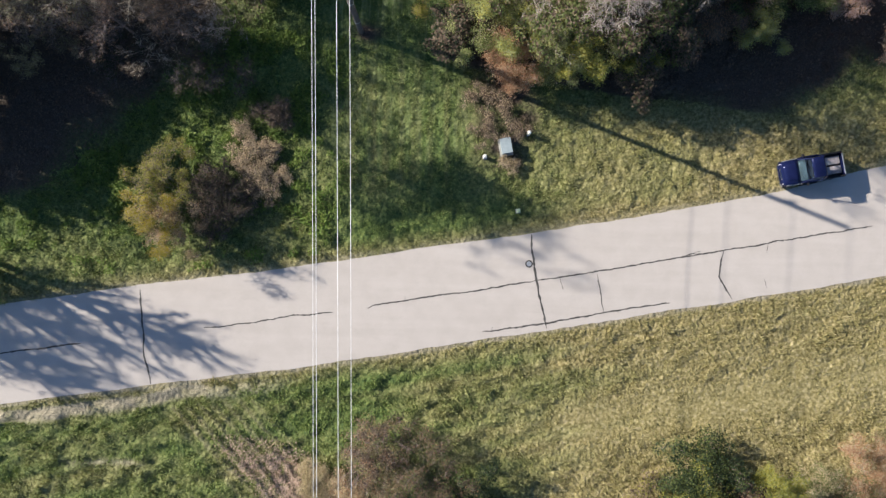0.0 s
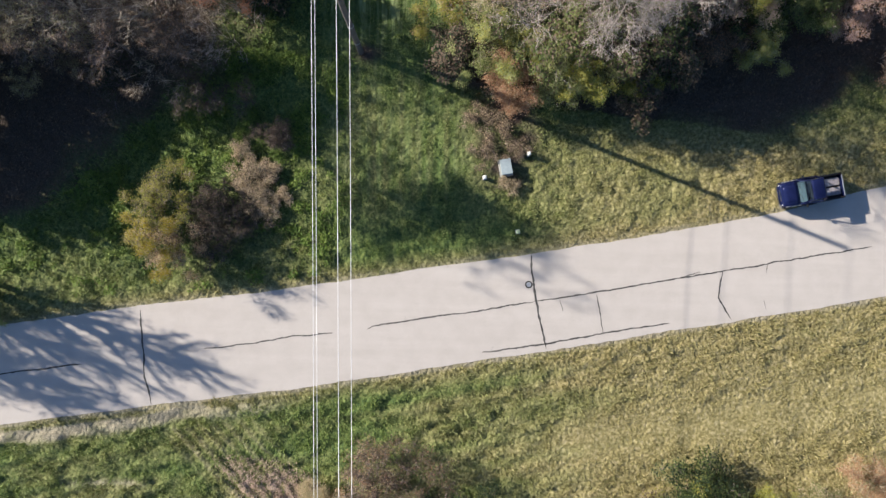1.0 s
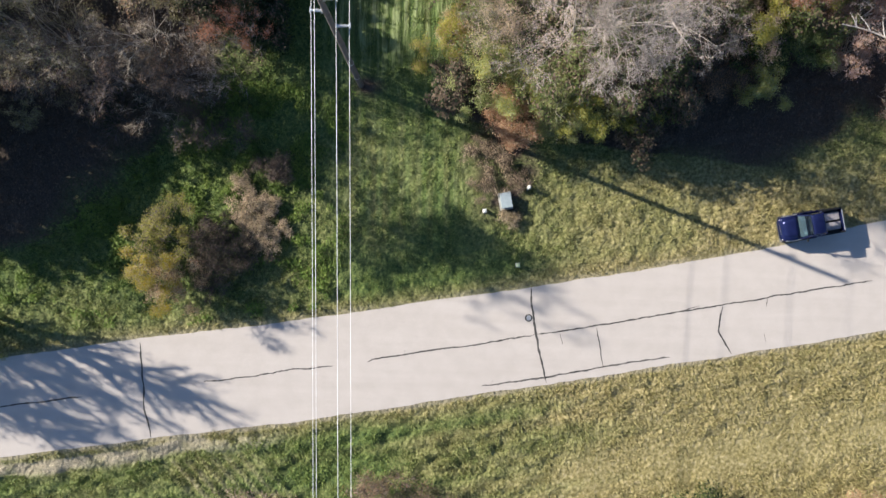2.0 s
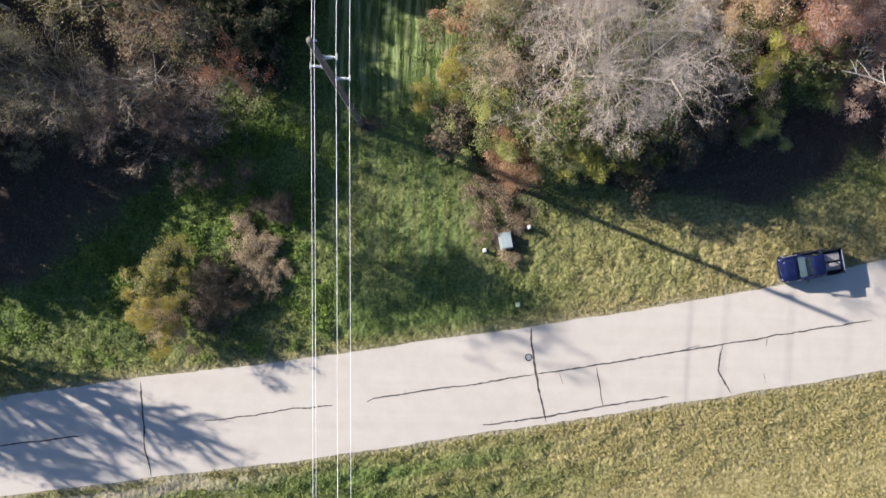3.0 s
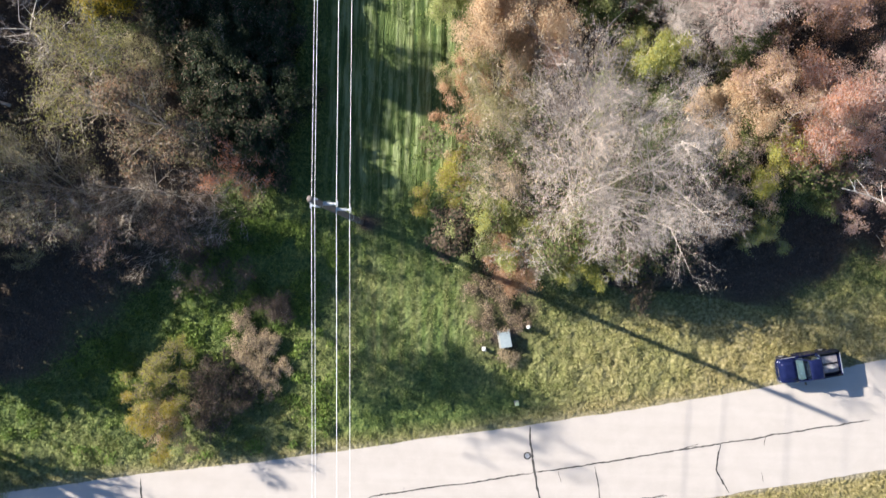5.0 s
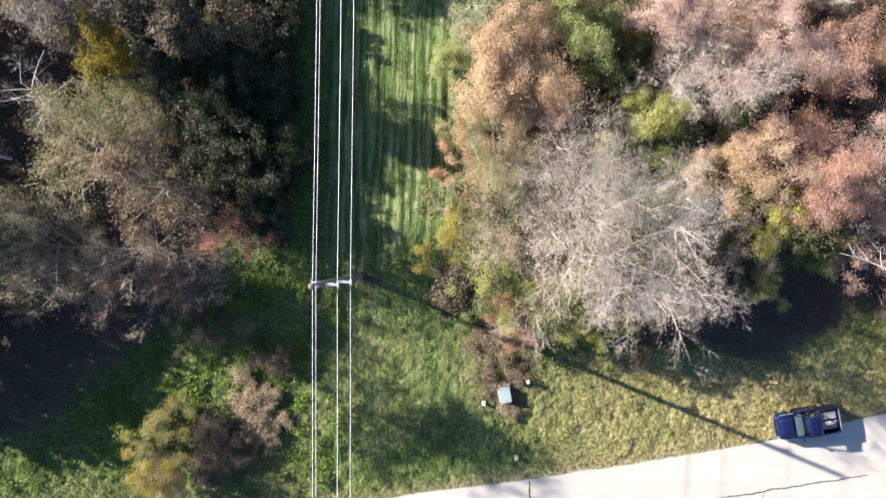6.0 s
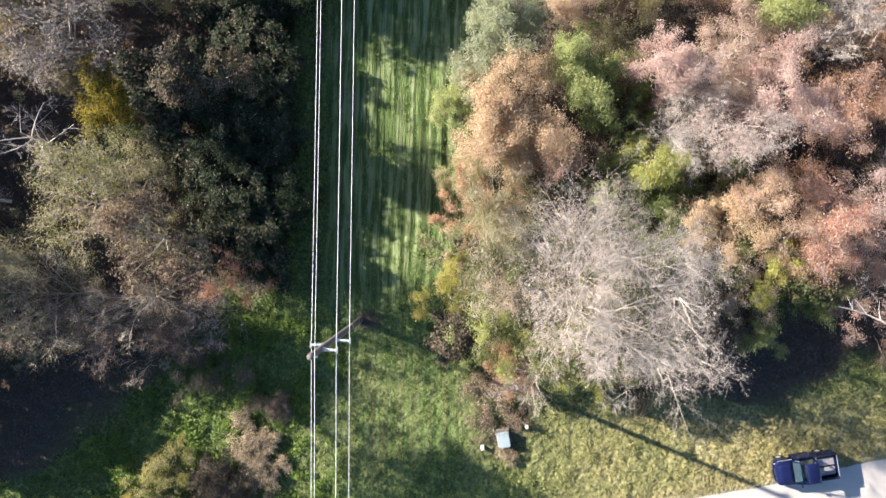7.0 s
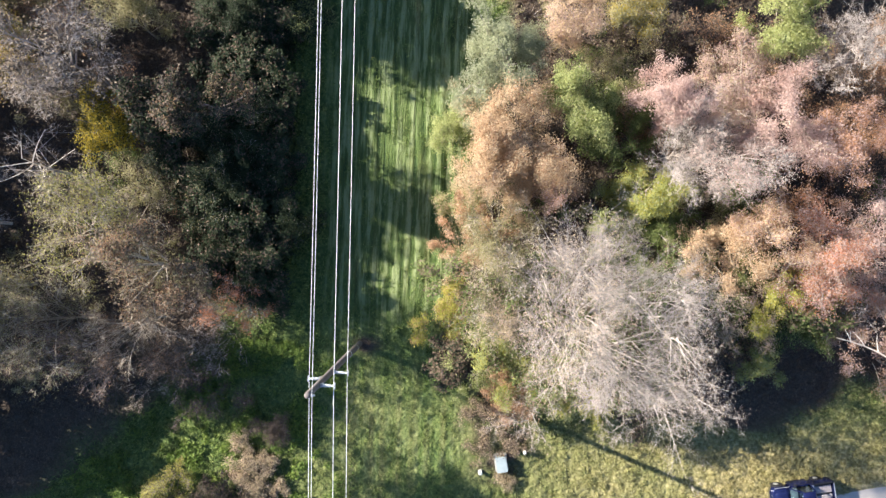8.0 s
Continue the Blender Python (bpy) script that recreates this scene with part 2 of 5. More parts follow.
def piece(name, me, parent=None, label=""):
    ob = new(name, me)
    ob.parent = parent
    return tagged(ob, label)


def part(name, bm, material, parent, label="", smooth=False):
    me = bpy.data.meshes.new(name)
    bm.to_mesh(me)
    bm.free()
    me.materials.append(material)
    if smooth:
        for p in me.polygons:
            p.use_smooth = True
    return piece(name, me, parent, label)


def thing(name, m, label, category, group="", kind=""):
    ob = new(name)
    ob.matrix_world = m
    ob.empty_display_size = 0.2
    return tagged(ob, label, category, group, kind)


def tubes(pts, rad, sides):
    """Tubes along rows of points: (n, k, 3) and radii (n, k)."""
    n, k, _ = pts.shape
    d = np.gradient(pts, axis=1)
    d /= np.linalg.norm(d, axis=2, keepdims=True) + 1e-9
    ref = np.where(np.abs(d[..., 2:3]) > 0.9, np.array([1.0, 0, 0]), np.array([0, 0, 1.0]))
    a = np.cross(d, ref)
    a /= np.linalg.norm(a, axis=2, keepdims=True) + 1e-9
    b = np.cross(d, a)
    ang = np.arange(sides) * 2 * np.pi / sides
    v = pts[:, :, None] + rad[:, :, None, None] * (np.cos(ang)[:, None] * a[:, :, None] + np.sin(ang)[:, None] * b[:, :, None])
    base = (np.arange(n) * k * sides)[:, None, None] + (np.arange(k - 1) * sides)[None, :, None]
    s = np.arange(sides)[None, None, :]
    t = (s + 1) % sides
    q = np.stack([base + s, base + t, base + sides + t, base + sides + s], -1)
    return v.reshape(-1, 3), q.reshape(-1, 4)


def spikes(start, end, rad):
    """Thin three-sided twigs that run out to a point."""
    n = len(start)
    d = end - start
    d /= np.linalg.norm(d, axis=1, keepdims=True) + 1e-9
    a = np.cross(d, np.where(np.abs(d[:, 2:3]) > 0.9, np.array([1.0, 0, 0]), np.array([0, 0, 1.0])))
    a /= np.linalg.norm(a, axis=1, keepdims=True) + 1e-9
    b = np.cross(d, a)
    ring = [start + rad[:, None] * (math.cos(k * 2.0944) * a + math.sin(k * 2.0944) * b) for k in range(3)]
    v = np.stack(ring + [end], 1).reshape(-1, 3)
    k = np.arange(n)[:, None] * 4
    return v, np.concatenate([k + [0, 1, 3], k + [1, 2, 3], k + [2, 0, 3]])


def leaf_mesh(name, centre, size, rng, material, up=0.85, face=None):
    """Small pointed leaves, each turned its own way, or about the way of face."""
    n = len(centre)
    nrm = rng.normal(size=(n, 3))
    nrm[:, 2] = np.abs(nrm[:, 2]) + up
    if face is not None:
        nrm = nrm * 0.75 + face * 0.95
    nrm /= np.linalg.norm(nrm, axis=1, keepdims=True)
    a = np.cross(nrm, rng.normal(size=(n, 3)))
    a /= np.linalg.norm(a, axis=1, keepdims=True)
    b = np.cross(nrm, a)
    s = (size * rng.uniform(0.6, 1.4, n))[:, None]
    v = np.stack([centre - a * s + b * s * 0.7, centre - a * s * 0.8 - b * s * 0.7, centre + a * s], 1)
    return mesh_of(name, v.reshape(-1, 3), None, np.arange(n * 3).reshape(-1, 3), material)


def perp(d, rng):
    p = np.cross(d, rng.normal(size=d.shape))
    return p / (np.linalg.norm(p, axis=1, keepdims=True) + 1e-9)


def children(pts, length, count, spread, ratio, lift, rng, lo=0.25):
    """Branches that leave the given ones: starts, directions and lengths."""
    n, k, _ = pts.shape
    u = rng.uniform(lo, 1.0, (n, count))
    f = u * (k - 1)
    i = np.minimum(f.astype(int), k - 2)
    w = (f - i)[..., None]
    rows = np.arange(n)[:, None]
    p = pts[rows, i] * (1 - w) + pts[rows, i + 1] * w
    d = pts[rows, i + 1] - pts[rows, i]
    d = (d / (np.linalg.norm(d, axis=2, keepdims=True) + 1e-9)).reshape(-1, 3)
    ang = np.radians(rng.uniform(spread * 0.55, spread * 1.35, len(d)))[:, None]
    d = d * np.cos(ang) + perp(d, rng) * np.sin(ang)
    d[:, 2] += lift
    d /= np.linalg.norm(d, axis=1, keepdims=True)
    ln = (length[:, None] * ratio * (1.15 - 0.55 * u) * rng.uniform(0.6, 1.3, (n, count))).ravel()
    return p.reshape(-1, 3), d, ln


def curves(p, d, ln, k, bend, lift, rng):
    u = np.linspace(0, 1, k)[None, :, None]
    side = perp(d, rng) * bend
    side[:, 2] += lift
    return p[:, None] + d[:, None] * ln[:, None, None] * u + side[:, None] * ln[:, None, None] * u ** 2


def rows_of(pts, rad, sides, name, material, root, split):
    """Stems or limbs, each one a part of its own, or joined where they stand too far off."""
    rad = np.broadcast_to(rad, pts.shape[:2])
    if not split:
        v, q = tubes(pts, rad, sides)
        return tagged(piece(name, mesh_of(name, v, q, None, material, True), root), kind="stuff")
    for k in range(len(pts)):
        v, q = tubes(pts[k:k + 1], rad[k:k + 1], sides)
        piece(name, mesh_of(name, v, q, None, material, True), root)


def plant(name, label, category, x, y, h, r, bark, foliage=(), seed=1, trunks=1, limbs=11, fork=(6, 5, 3), thick=1.0, spread=48, lift=0.12,
          clear=0.3, twig=0.009, group="", trunk_bark=None, lean=(0, 0), z=0.0, split=True, splay=0.42, bough=1.0):
    """A tree or shrub: trunk, limbs, twigs, and leaves round the twigs. foliage: rows of material, number of leaves, size, lowest share of height."""
    rng = np.random.default_rng(seed)
    r *= 0.74
    h *= 0.93
    if len(label.split()) < 4:
        label += " among the " + group
    root = thing(name, pose(x, y, z), label, category, group)
    trunk_bark = trunk_bark or bark
    base = np.zeros((trunks, 3))
    out = rng.normal(size=(trunks, 3)) * (0.0 if trunks == 1 else splay)
    if trunks > 1:
        base[:, :2] = out[:, :2] * 0.5
    out[:, 2] = 1
    out[:, 0] += lean[0]
    out[:, 1] += lean[1]
    out /= np.linalg.norm(out, axis=1, keepdims=True)
    ln0 = np.full(trunks, h * 0.8) * rng.uniform(0.85, 1.05, trunks)
    k0 = 7
    t0 = curves(base, out, ln0, k0, 0.08, 0.02, rng)
    t0[:, 0, 2] -= 0.15
    r0 = thick * (0.02 + 0.011 * h) / math.sqrt(trunks)
    rows_of(t0, r0 * np.linspace(1.15, 0.12, k0)[None] * np.ones((trunks, 1)), 7, "trunk" if trunks == 1 else "stem", trunk_bark, root, split)
    # limbs reach out to the crown's radius
    p, d, _ = children(t0, ln0, max(2, limbs // trunks), spread + 12, 0.5, lift, rng, clear)
    high = np.clip(p[:, 2] / h, 0, 1)
    want = r * (1.12 - 0.55 * np.abs(high - 0.45) * 1.4) * rng.uniform(0.7, 1.12, len(p))
    ln1 = np.minimum(want / np.maximum(np.linalg.norm(d[:, :2], axis=1), 0.35), (h * 0.95 - p[:, 2]) / np.maximum(d[:, 2], 0.15))
    ln1 = np.maximum(ln1, 0.25 * r)
    t1 = curves(p, d, ln1, 5, 0.14, 0.08, rng)
    rad1 = np.clip(bough * r0 * 0.3 * (ln1 / (r + 0.1)), 0.008, bough * r0 * 0.45)
    rows_of(t1, rad1[:, None] * np.linspace(1, 0.25, 5)[None], 4, "limb", trunk_bark, root, split)
    p, d, ln2 = children(t1, ln1, fork[0], spread, 0.5, lift * 0.6, rng, 0.2)
    t2 = curves(p, d, ln2, 3, 0.16, 0.05, rng)
    sub = np.clip(0.02 * thick * ln2 ** 0.5, 0.008, 0.032)
    v2, q2 = spikes(t2[:, 0], t2[:, 2], sub)
    p, d, ln3 = children(t2, ln2, fork[1], spread, 0.5, lift * 0.4, rng, 0.15)
    t3 = curves(p, d, ln3, 3, 0.2, 0.02, rng)
    v3, q3 = spikes(t3[:, 0], t3[:, 2], np.full(len(t3), twig * 1.4))
    p, d, ln4 = children(t3, ln3, fork[2], spread * 0.9, 0.6, 0.0, rng, 0.1)
    ln4 = np.clip(ln4, 0.1, 1.1)
    e = p + d * ln4[:, None]
    v4, q4 = spikes(p, e, np.full(len(p), twig))
    tagged(piece("branchwork", mesh_of("branchwork", np.concatenate([v2, v3]), None, np.concatenate([q2, q3 + len(v2)]), bark), root), kind="stuff")
    tagged(piece("twigwork", mesh_of("twigwork", v4, None, q4, bark), root), kind="stuff")
    for mat_, count, size, low in foliage:
        if size < 0.135:
            count, size = int(count * 2.9), size * 0.46
        else:
            count, size = int(count * 2.05), size * 0.575
        pick = np.nonzero(e[:, 2] > low * h)[0]
        if not len(pick):
            continue
        j = rng.choice(pick, count)
        c = p[j] + (e[j] - p[j]) * rng.uniform(0.2, 1.1, count)[:, None] + rng.normal(size=(count, 3)) * (0.1 + 0.05 * r)
        c[:, 2] = np.maximum(c[:, 2], 0.05)
        face = (c - np.array([0, 0, 0.42 * h])) / np.array([r, r, 0.55 * h])
        face += 0.28 * np.stack([vnoise(c[:, 0] + 0.6 * c[:, 2], c[:, 1], 1.1, seed + k) - 0.5 for k in range(3)], 1) * 2.4
        face /= np.linalg.norm(face, axis=1, keepdims=True) + 1e-6
        tagged(piece("foliage", leaf_mesh("foliage", c, size, rng, mat_, 0.85, face), root), kind="stuff")
    return root


# ---- the plan: road edges, woods and ground cover ----
NORTH_X = np.array([-420, -120, -60, -34.83, -23.68, -13.86, -6.28, 7.10, 18.69, 25.38, 27.16, 33.84, 45, 120, 420])
NORTH_Y = np.array([-84, -23, -10.5, -5.68, -3.76, -2.33, -0.97, 1.38, 3.54, 4.96, 5.42, 7.25, 9.4, 26, 92])
SOUTH_X = np.array([-420, -120, -60, -34.44, -22.44, -9.55, 3.33, 8.65, 18.42, 27.74, 35.20, 60, 120, 420])
SOUTH_Y = np.array([-92, -31, -18.2, -13.47, -11.61, -9.64, -7.27, -6.26, -4.43, -2.67, -1.23, 3.6, 18, 84])


def road_north(x):
    return np.interp(x, NORTH_X, NORTH_Y)


def road_south(x):
    return np.interp(x, SOUTH_X, SOUTH_Y)


def wood_and_shade(x, y):
    """How far a place lies in the woods or the shade painted along them: 0 in the open, 1 well inside."""
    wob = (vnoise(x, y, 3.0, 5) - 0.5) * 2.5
    # West and south edges follow the shade line, so litter also darkens shaded ground.
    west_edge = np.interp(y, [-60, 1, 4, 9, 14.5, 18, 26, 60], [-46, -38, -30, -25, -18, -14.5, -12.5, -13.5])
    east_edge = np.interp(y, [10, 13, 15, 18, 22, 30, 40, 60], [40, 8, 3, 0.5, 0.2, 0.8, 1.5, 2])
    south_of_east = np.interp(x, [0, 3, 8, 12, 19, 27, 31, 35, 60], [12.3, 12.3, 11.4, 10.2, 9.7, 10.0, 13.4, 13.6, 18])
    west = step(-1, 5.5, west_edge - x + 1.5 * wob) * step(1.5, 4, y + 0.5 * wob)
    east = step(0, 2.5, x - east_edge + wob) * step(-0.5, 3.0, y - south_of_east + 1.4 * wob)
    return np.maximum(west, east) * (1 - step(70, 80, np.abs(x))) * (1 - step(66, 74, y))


def dryness(x, y):
    n = vnoise(x, y, 6.0, 11) * 0.55 + vnoise(x * 0.6, y, 1.6, 12) * 0.25 + vnoise(x, y, 0.5, 13) * 0.2
    d = 0.3 + 0.65 * (n - 0.5)
    d = d + (0.5 * step(4, 16, x) + 0.12 * step(16, 26, x)) * step(0, 5, 14.5 - y)
    d = d + 0.25 * step(0, 12, x) * step(0, 3, road_south(x) - y)
    d = d - 0.2 * (1 - step(4, 11, x)) * step(0.3, 2, y - road_north(x)) * step(-14, -8, x) - 0.14 * (1 - step(-6, 6, x)) * step(0.3, 2, road_south(x) - y)
    near = np.minimum(np.abs(y - road_north(x)), np.abs(y - road_south(x)))
    d = d + 0.45 * (1 - step(0.2, 1.8, near))
    d = d - 0.35 * (1 - step(-14, -8, x)) * step(2, 6, y - road_north(x))
    d = d - 0.2 * step(10, 20, y) * (1 - step(0, 2, x)) - 0.1 * (1 - step(-8, 2, x)) * (y < road_south(x))
    tracks = np.maximum(1 - np.abs((x + 1.9) / 0.35), 1 - np.abs((x + 3.5) / 0.3))
    d = d + 0.4 * np.clip(tracks, 0, 1) * step(18, 22, y) + (0.4 + 0.25 * step(17, 26, y)) * (1 - step(0, 3, np.abs(x + 2.5) - 4)) * step(2, 7, y) * (vnoise(x + 0.03 * y, y * 0.06, 0.45, 3) - 0.45)
    d = d + 0.08 * (1 - step(-24, -10, x)) * step(0, 2, road_south(x) - y) * step(0.35, 0.6, vnoise(x, y, 3.5, 15))
    d = d + 0.1 * shorn(x, y) + 0.4 * rutted(x, y) * (0.7 + 0.5 * furrows(x, y)) + 0.6 * (y < road_south(x)) * (vnoise(x * 0.06, y - 0.19 * x, 0.9, 14) - 0.5) + 0.25 * step(0, 4, x) * step(0, 4, -12.0 - y)
    return np.clip(d, 0, 1)


def across(x, y):
    """Metres across the trampled wedge south of the road, from its western edge."""
    return (x + y + 35.3) / 1.414


def rutted(x, y):
    """A trampled wedge of dead growth south of the road, 1 in its middle."""
    u = across(x, y)
    return step(-0.3, 0.4, u) * (1 - step(4.5, 7.5, u)) * step(1.4, 2.4, road_south(x) - y) * (0.6 + 0.5 * vnoise(x, y, 1.2, 61))


def furrows(x, y):
    """Wheel ruts that run down the wedge, from -1 in a rut to 1 on a ridge."""
    u = across(x, y) + 0.35 * (vnoise(x, y, 2.5, 63) - 0.5)
    return np.cos(2 * np.pi * u / 0.85) * (0.45 + 0.55 * vnoise(u, u * 0, 1.4, 64)) + 0.5 * (vnoise(u * 3, (x - y) * 0.2, 0.6, 65) - 0.5)


def shorn(x, y):
    """The closely mown swath south of the road, 1 in its middle."""
    return step(3, 12, x) * np.exp(-((y - 0.19 * x + 15.8) / 2.2) ** 2) * (0.7 + 0.6 * vnoise(x, y, 3.0, 62))


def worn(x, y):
    """Bare soil round the cabinet, up to the wood's edge, under the clearing's shrubs and at the pole's foot; the edge
    band and the shrubs' patch also paint in shade.
    """
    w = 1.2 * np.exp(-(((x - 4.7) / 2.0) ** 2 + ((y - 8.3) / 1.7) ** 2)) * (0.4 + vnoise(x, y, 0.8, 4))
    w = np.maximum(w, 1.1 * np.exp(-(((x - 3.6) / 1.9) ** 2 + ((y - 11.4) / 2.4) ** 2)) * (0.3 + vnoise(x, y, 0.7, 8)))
    # Litter band; its dark soil also stands in for missing shade.
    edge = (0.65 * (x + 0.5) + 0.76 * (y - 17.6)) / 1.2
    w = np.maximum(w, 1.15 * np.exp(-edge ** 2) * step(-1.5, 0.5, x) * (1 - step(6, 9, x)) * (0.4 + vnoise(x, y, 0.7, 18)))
    # Dark ground drawn in for the shade east of the shrubs.
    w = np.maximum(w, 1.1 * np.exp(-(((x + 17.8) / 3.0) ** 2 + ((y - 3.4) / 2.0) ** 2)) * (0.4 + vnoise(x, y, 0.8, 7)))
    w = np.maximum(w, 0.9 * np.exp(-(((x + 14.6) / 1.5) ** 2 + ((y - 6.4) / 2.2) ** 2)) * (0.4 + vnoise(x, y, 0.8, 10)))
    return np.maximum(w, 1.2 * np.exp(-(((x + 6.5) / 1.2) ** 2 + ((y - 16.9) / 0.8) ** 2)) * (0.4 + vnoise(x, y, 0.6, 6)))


def gritty(x, y):
    south = road_south(x) - y
    wander = 0.5 * (vnoise(x, x * 0, 4.0, 91) - 0.5)
    g = 1.1 * step(0.25, 0.7, south + wander) * (1 - step(1.2, 1.9, south + wander)) * (1 - step(-22, -8, x))
    g = np.maximum(g, 0.6 * np.exp(-((y + 17.8 - 0.04 * (x + 26)) / 0.3) ** 2) * step(-31, -28, x) * (1 - step(-24, -22, x)))
    g = np.maximum(g, 0.6 * rutted(x, y) * np.clip(furrows(x, y), 0, 1))
    lip = 0.75 * (1 - step(0.1, 0.55, south)) * step(-0.3, 0.0, south)
    lip2 = 0.5 * (1 - step(0.1, 0.6, y - road_north(x))) * step(-0.3, 0.0, y - road_north(x))
    return np.clip(np.maximum(np.maximum(g, lip), lip2) * (0.45 + 0.9 * vnoise(x, y, 0.8, 9)), 0, 1)


def mown(x, y):
    """The mown strip under the power lines, 1 in its middle."""
    return (1 - step(0, 2.0, np.abs(x + 0.0345 * (y - 17) + 3.6) - 5.0)) * (0.25 * step(4, 8, y) + 0.75 * step(16, 23, y))


def relief(x, y):
    along = y - 0.19 * x
    tufts = np.where(y < road_south(x), vnoise(x * 0.5, along, 0.5, 21), vnoise(x, y, 0.55, 21))
    z = (0.25 + 0.12 * (1 - step(0, 14, x)) * (y < road_south(x))) * (1 - 0.8 * np.clip(shorn(x, y), 0, 1)) * (tufts - 0.5) + 0.12 * (vnoise(x, y, 1.7, 22) - 0.5) + 0.12 * (vnoise(x, y, 6, 23) - 0.5)
    z = z * (1 - 0.5 * mown(x, y)) + (0.2 + 0.04 * step(17, 26, y)) * mown(x, y) * (vnoise(x + 0.0345 * y, y * 0.035, 0.55, 24) - 0.5)
    z = z * (1 - 0.6 * np.clip(rutted(x, y), 0, 1)) + 0.12 * rutted(x, y) * furrows(x, y)
    inside = np.minimum(road_north(x) - y, y - road_south(x))
    return np.where(inside > 0, -0.012 - 0.07 * step(0.1, 0.9, inside), z * step(0.0, 1.2, -inside) - 0.012)


# ground: one sheet, close-meshed where it is seen, out to the horizon
far = np.array([2500, 1200, 600, 300, 160, 100, 70, 52])
gx = np.concatenate([-far, np.arange(-40, 40.1, 0.2), far[::-1]])
gy = np.concatenate([-far[:-1], np.arange(-24, 50.1, 0.2), far[:-1][::-1] + 5])
GX, GY = np.meshgrid(gx, gy)
X, Y = GX.ravel(), GY.ravel()
W = len(gx)
cell = (np.arange(len(gy) - 1)[:, None] * W + np.arange(W - 1)[None]).ravel()
near = (np.abs(X) < 46) & (np.abs(Y - 12) < 44)
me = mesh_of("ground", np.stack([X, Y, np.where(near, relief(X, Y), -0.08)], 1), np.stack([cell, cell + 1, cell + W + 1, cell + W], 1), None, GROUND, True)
bare = np.maximum(wood_and_shade(X, Y), worn(X, Y))
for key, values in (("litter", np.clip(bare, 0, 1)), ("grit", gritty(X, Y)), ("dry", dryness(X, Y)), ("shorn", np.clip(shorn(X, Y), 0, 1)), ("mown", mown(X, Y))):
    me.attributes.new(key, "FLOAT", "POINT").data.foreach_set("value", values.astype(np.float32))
ground = tagged(new("ground", me), "uneven green and straw-coloured turf with leaf litter and painted shade near trees", "ground", kind="structure")

# road: a slab with worn, uneven edges
rx = np.concatenate([[-420, -250, -120, -80, -60], np.arange(-46, 46.1, 0.35), [60, 80, 120, 250, 420]])
wear = lambda s: (vnoise(rx, rx * 0, 0.7, s) - 0.5) * 0.08 + (vnoise(rx, rx * 0, 3.7, s + 1) - 0.5) * 0.14
north, south = road_north(rx) + wear(31), road_south(rx) + wear(41)
rows = []
for u, drop in ((0, -0.1), (0, 0.0), (0.03, 0.004), (0.25, 0.018), (0.5, 0.028), (0.75, 0.018), (0.97, 0.004), (1, 0.0), (1, -0.1)):
    rows.append(np.stack([rx, south + (north - south) * u, np.full(len(rx), drop)], 1))
n = len(rx)
cell = (np.arange(8)[:, None] * n + np.arange(n - 1)[None]).ravel()
road = tagged(new("road", mesh_of("road", np.concatenate(rows), np.stack([cell, cell + 1, cell + n + 1, cell + n], 1), None, ROAD)),
              "pale worn asphalt road with tar-sealed cracks", "road", kind="structure")


def road_z(x, y):
    u = (y - road_south(x)) / (road_north(x) - road_south(x))
    return float(np.interp(u, [0, 0.03, 0.25, 0.5, 0.75, 0.97, 1], [0, 0.004, 0.018, 0.028, 0.018, 0.004, 0]))


def seam(points, width, seed):
    """A wandering tar-filled crack laid a little above the asphalt."""
    pts = [Vector(p) for p in points]
    line = []
    for a, b in zip(pts, pts[1:]):
        k = max(2, int((b - a).length / 0.18))
        line += [a.lerp(b, i / k) for i in range(k)]
    line.append(pts[-1])
    rnd = random.Random(seed)
    v, f = [], []
    drift = 0.0
    for i, p in enumerate(line):
        d = (line[min(i + 1, len(line) - 1)] - line[max(i - 1, 0)]).normalized()
        nrm = Vector((-d.y, d.x))
        drift = 0.75 * drift + rnd.uniform(-0.035, 0.035)
        taper = min(1.0, 0.3 + 0.2 * min(i, len(line) - 1 - i))
        w = width * taper * rnd.uniform(0.55, 1.3) / 2
        for s in (-w, w):
            c = p + nrm * (drift + s)
            v.append((c.x, c.y, road_z(c.x, c.y) + 0.006))
        if i:
            f.append((2 * i - 2, 2 * i - 1, 2 * i + 1, 2 * i))
    piece("tar_seam", mesh_of("tar_seam", v, f, None, TAR), road, "dark tar-sealed crack")


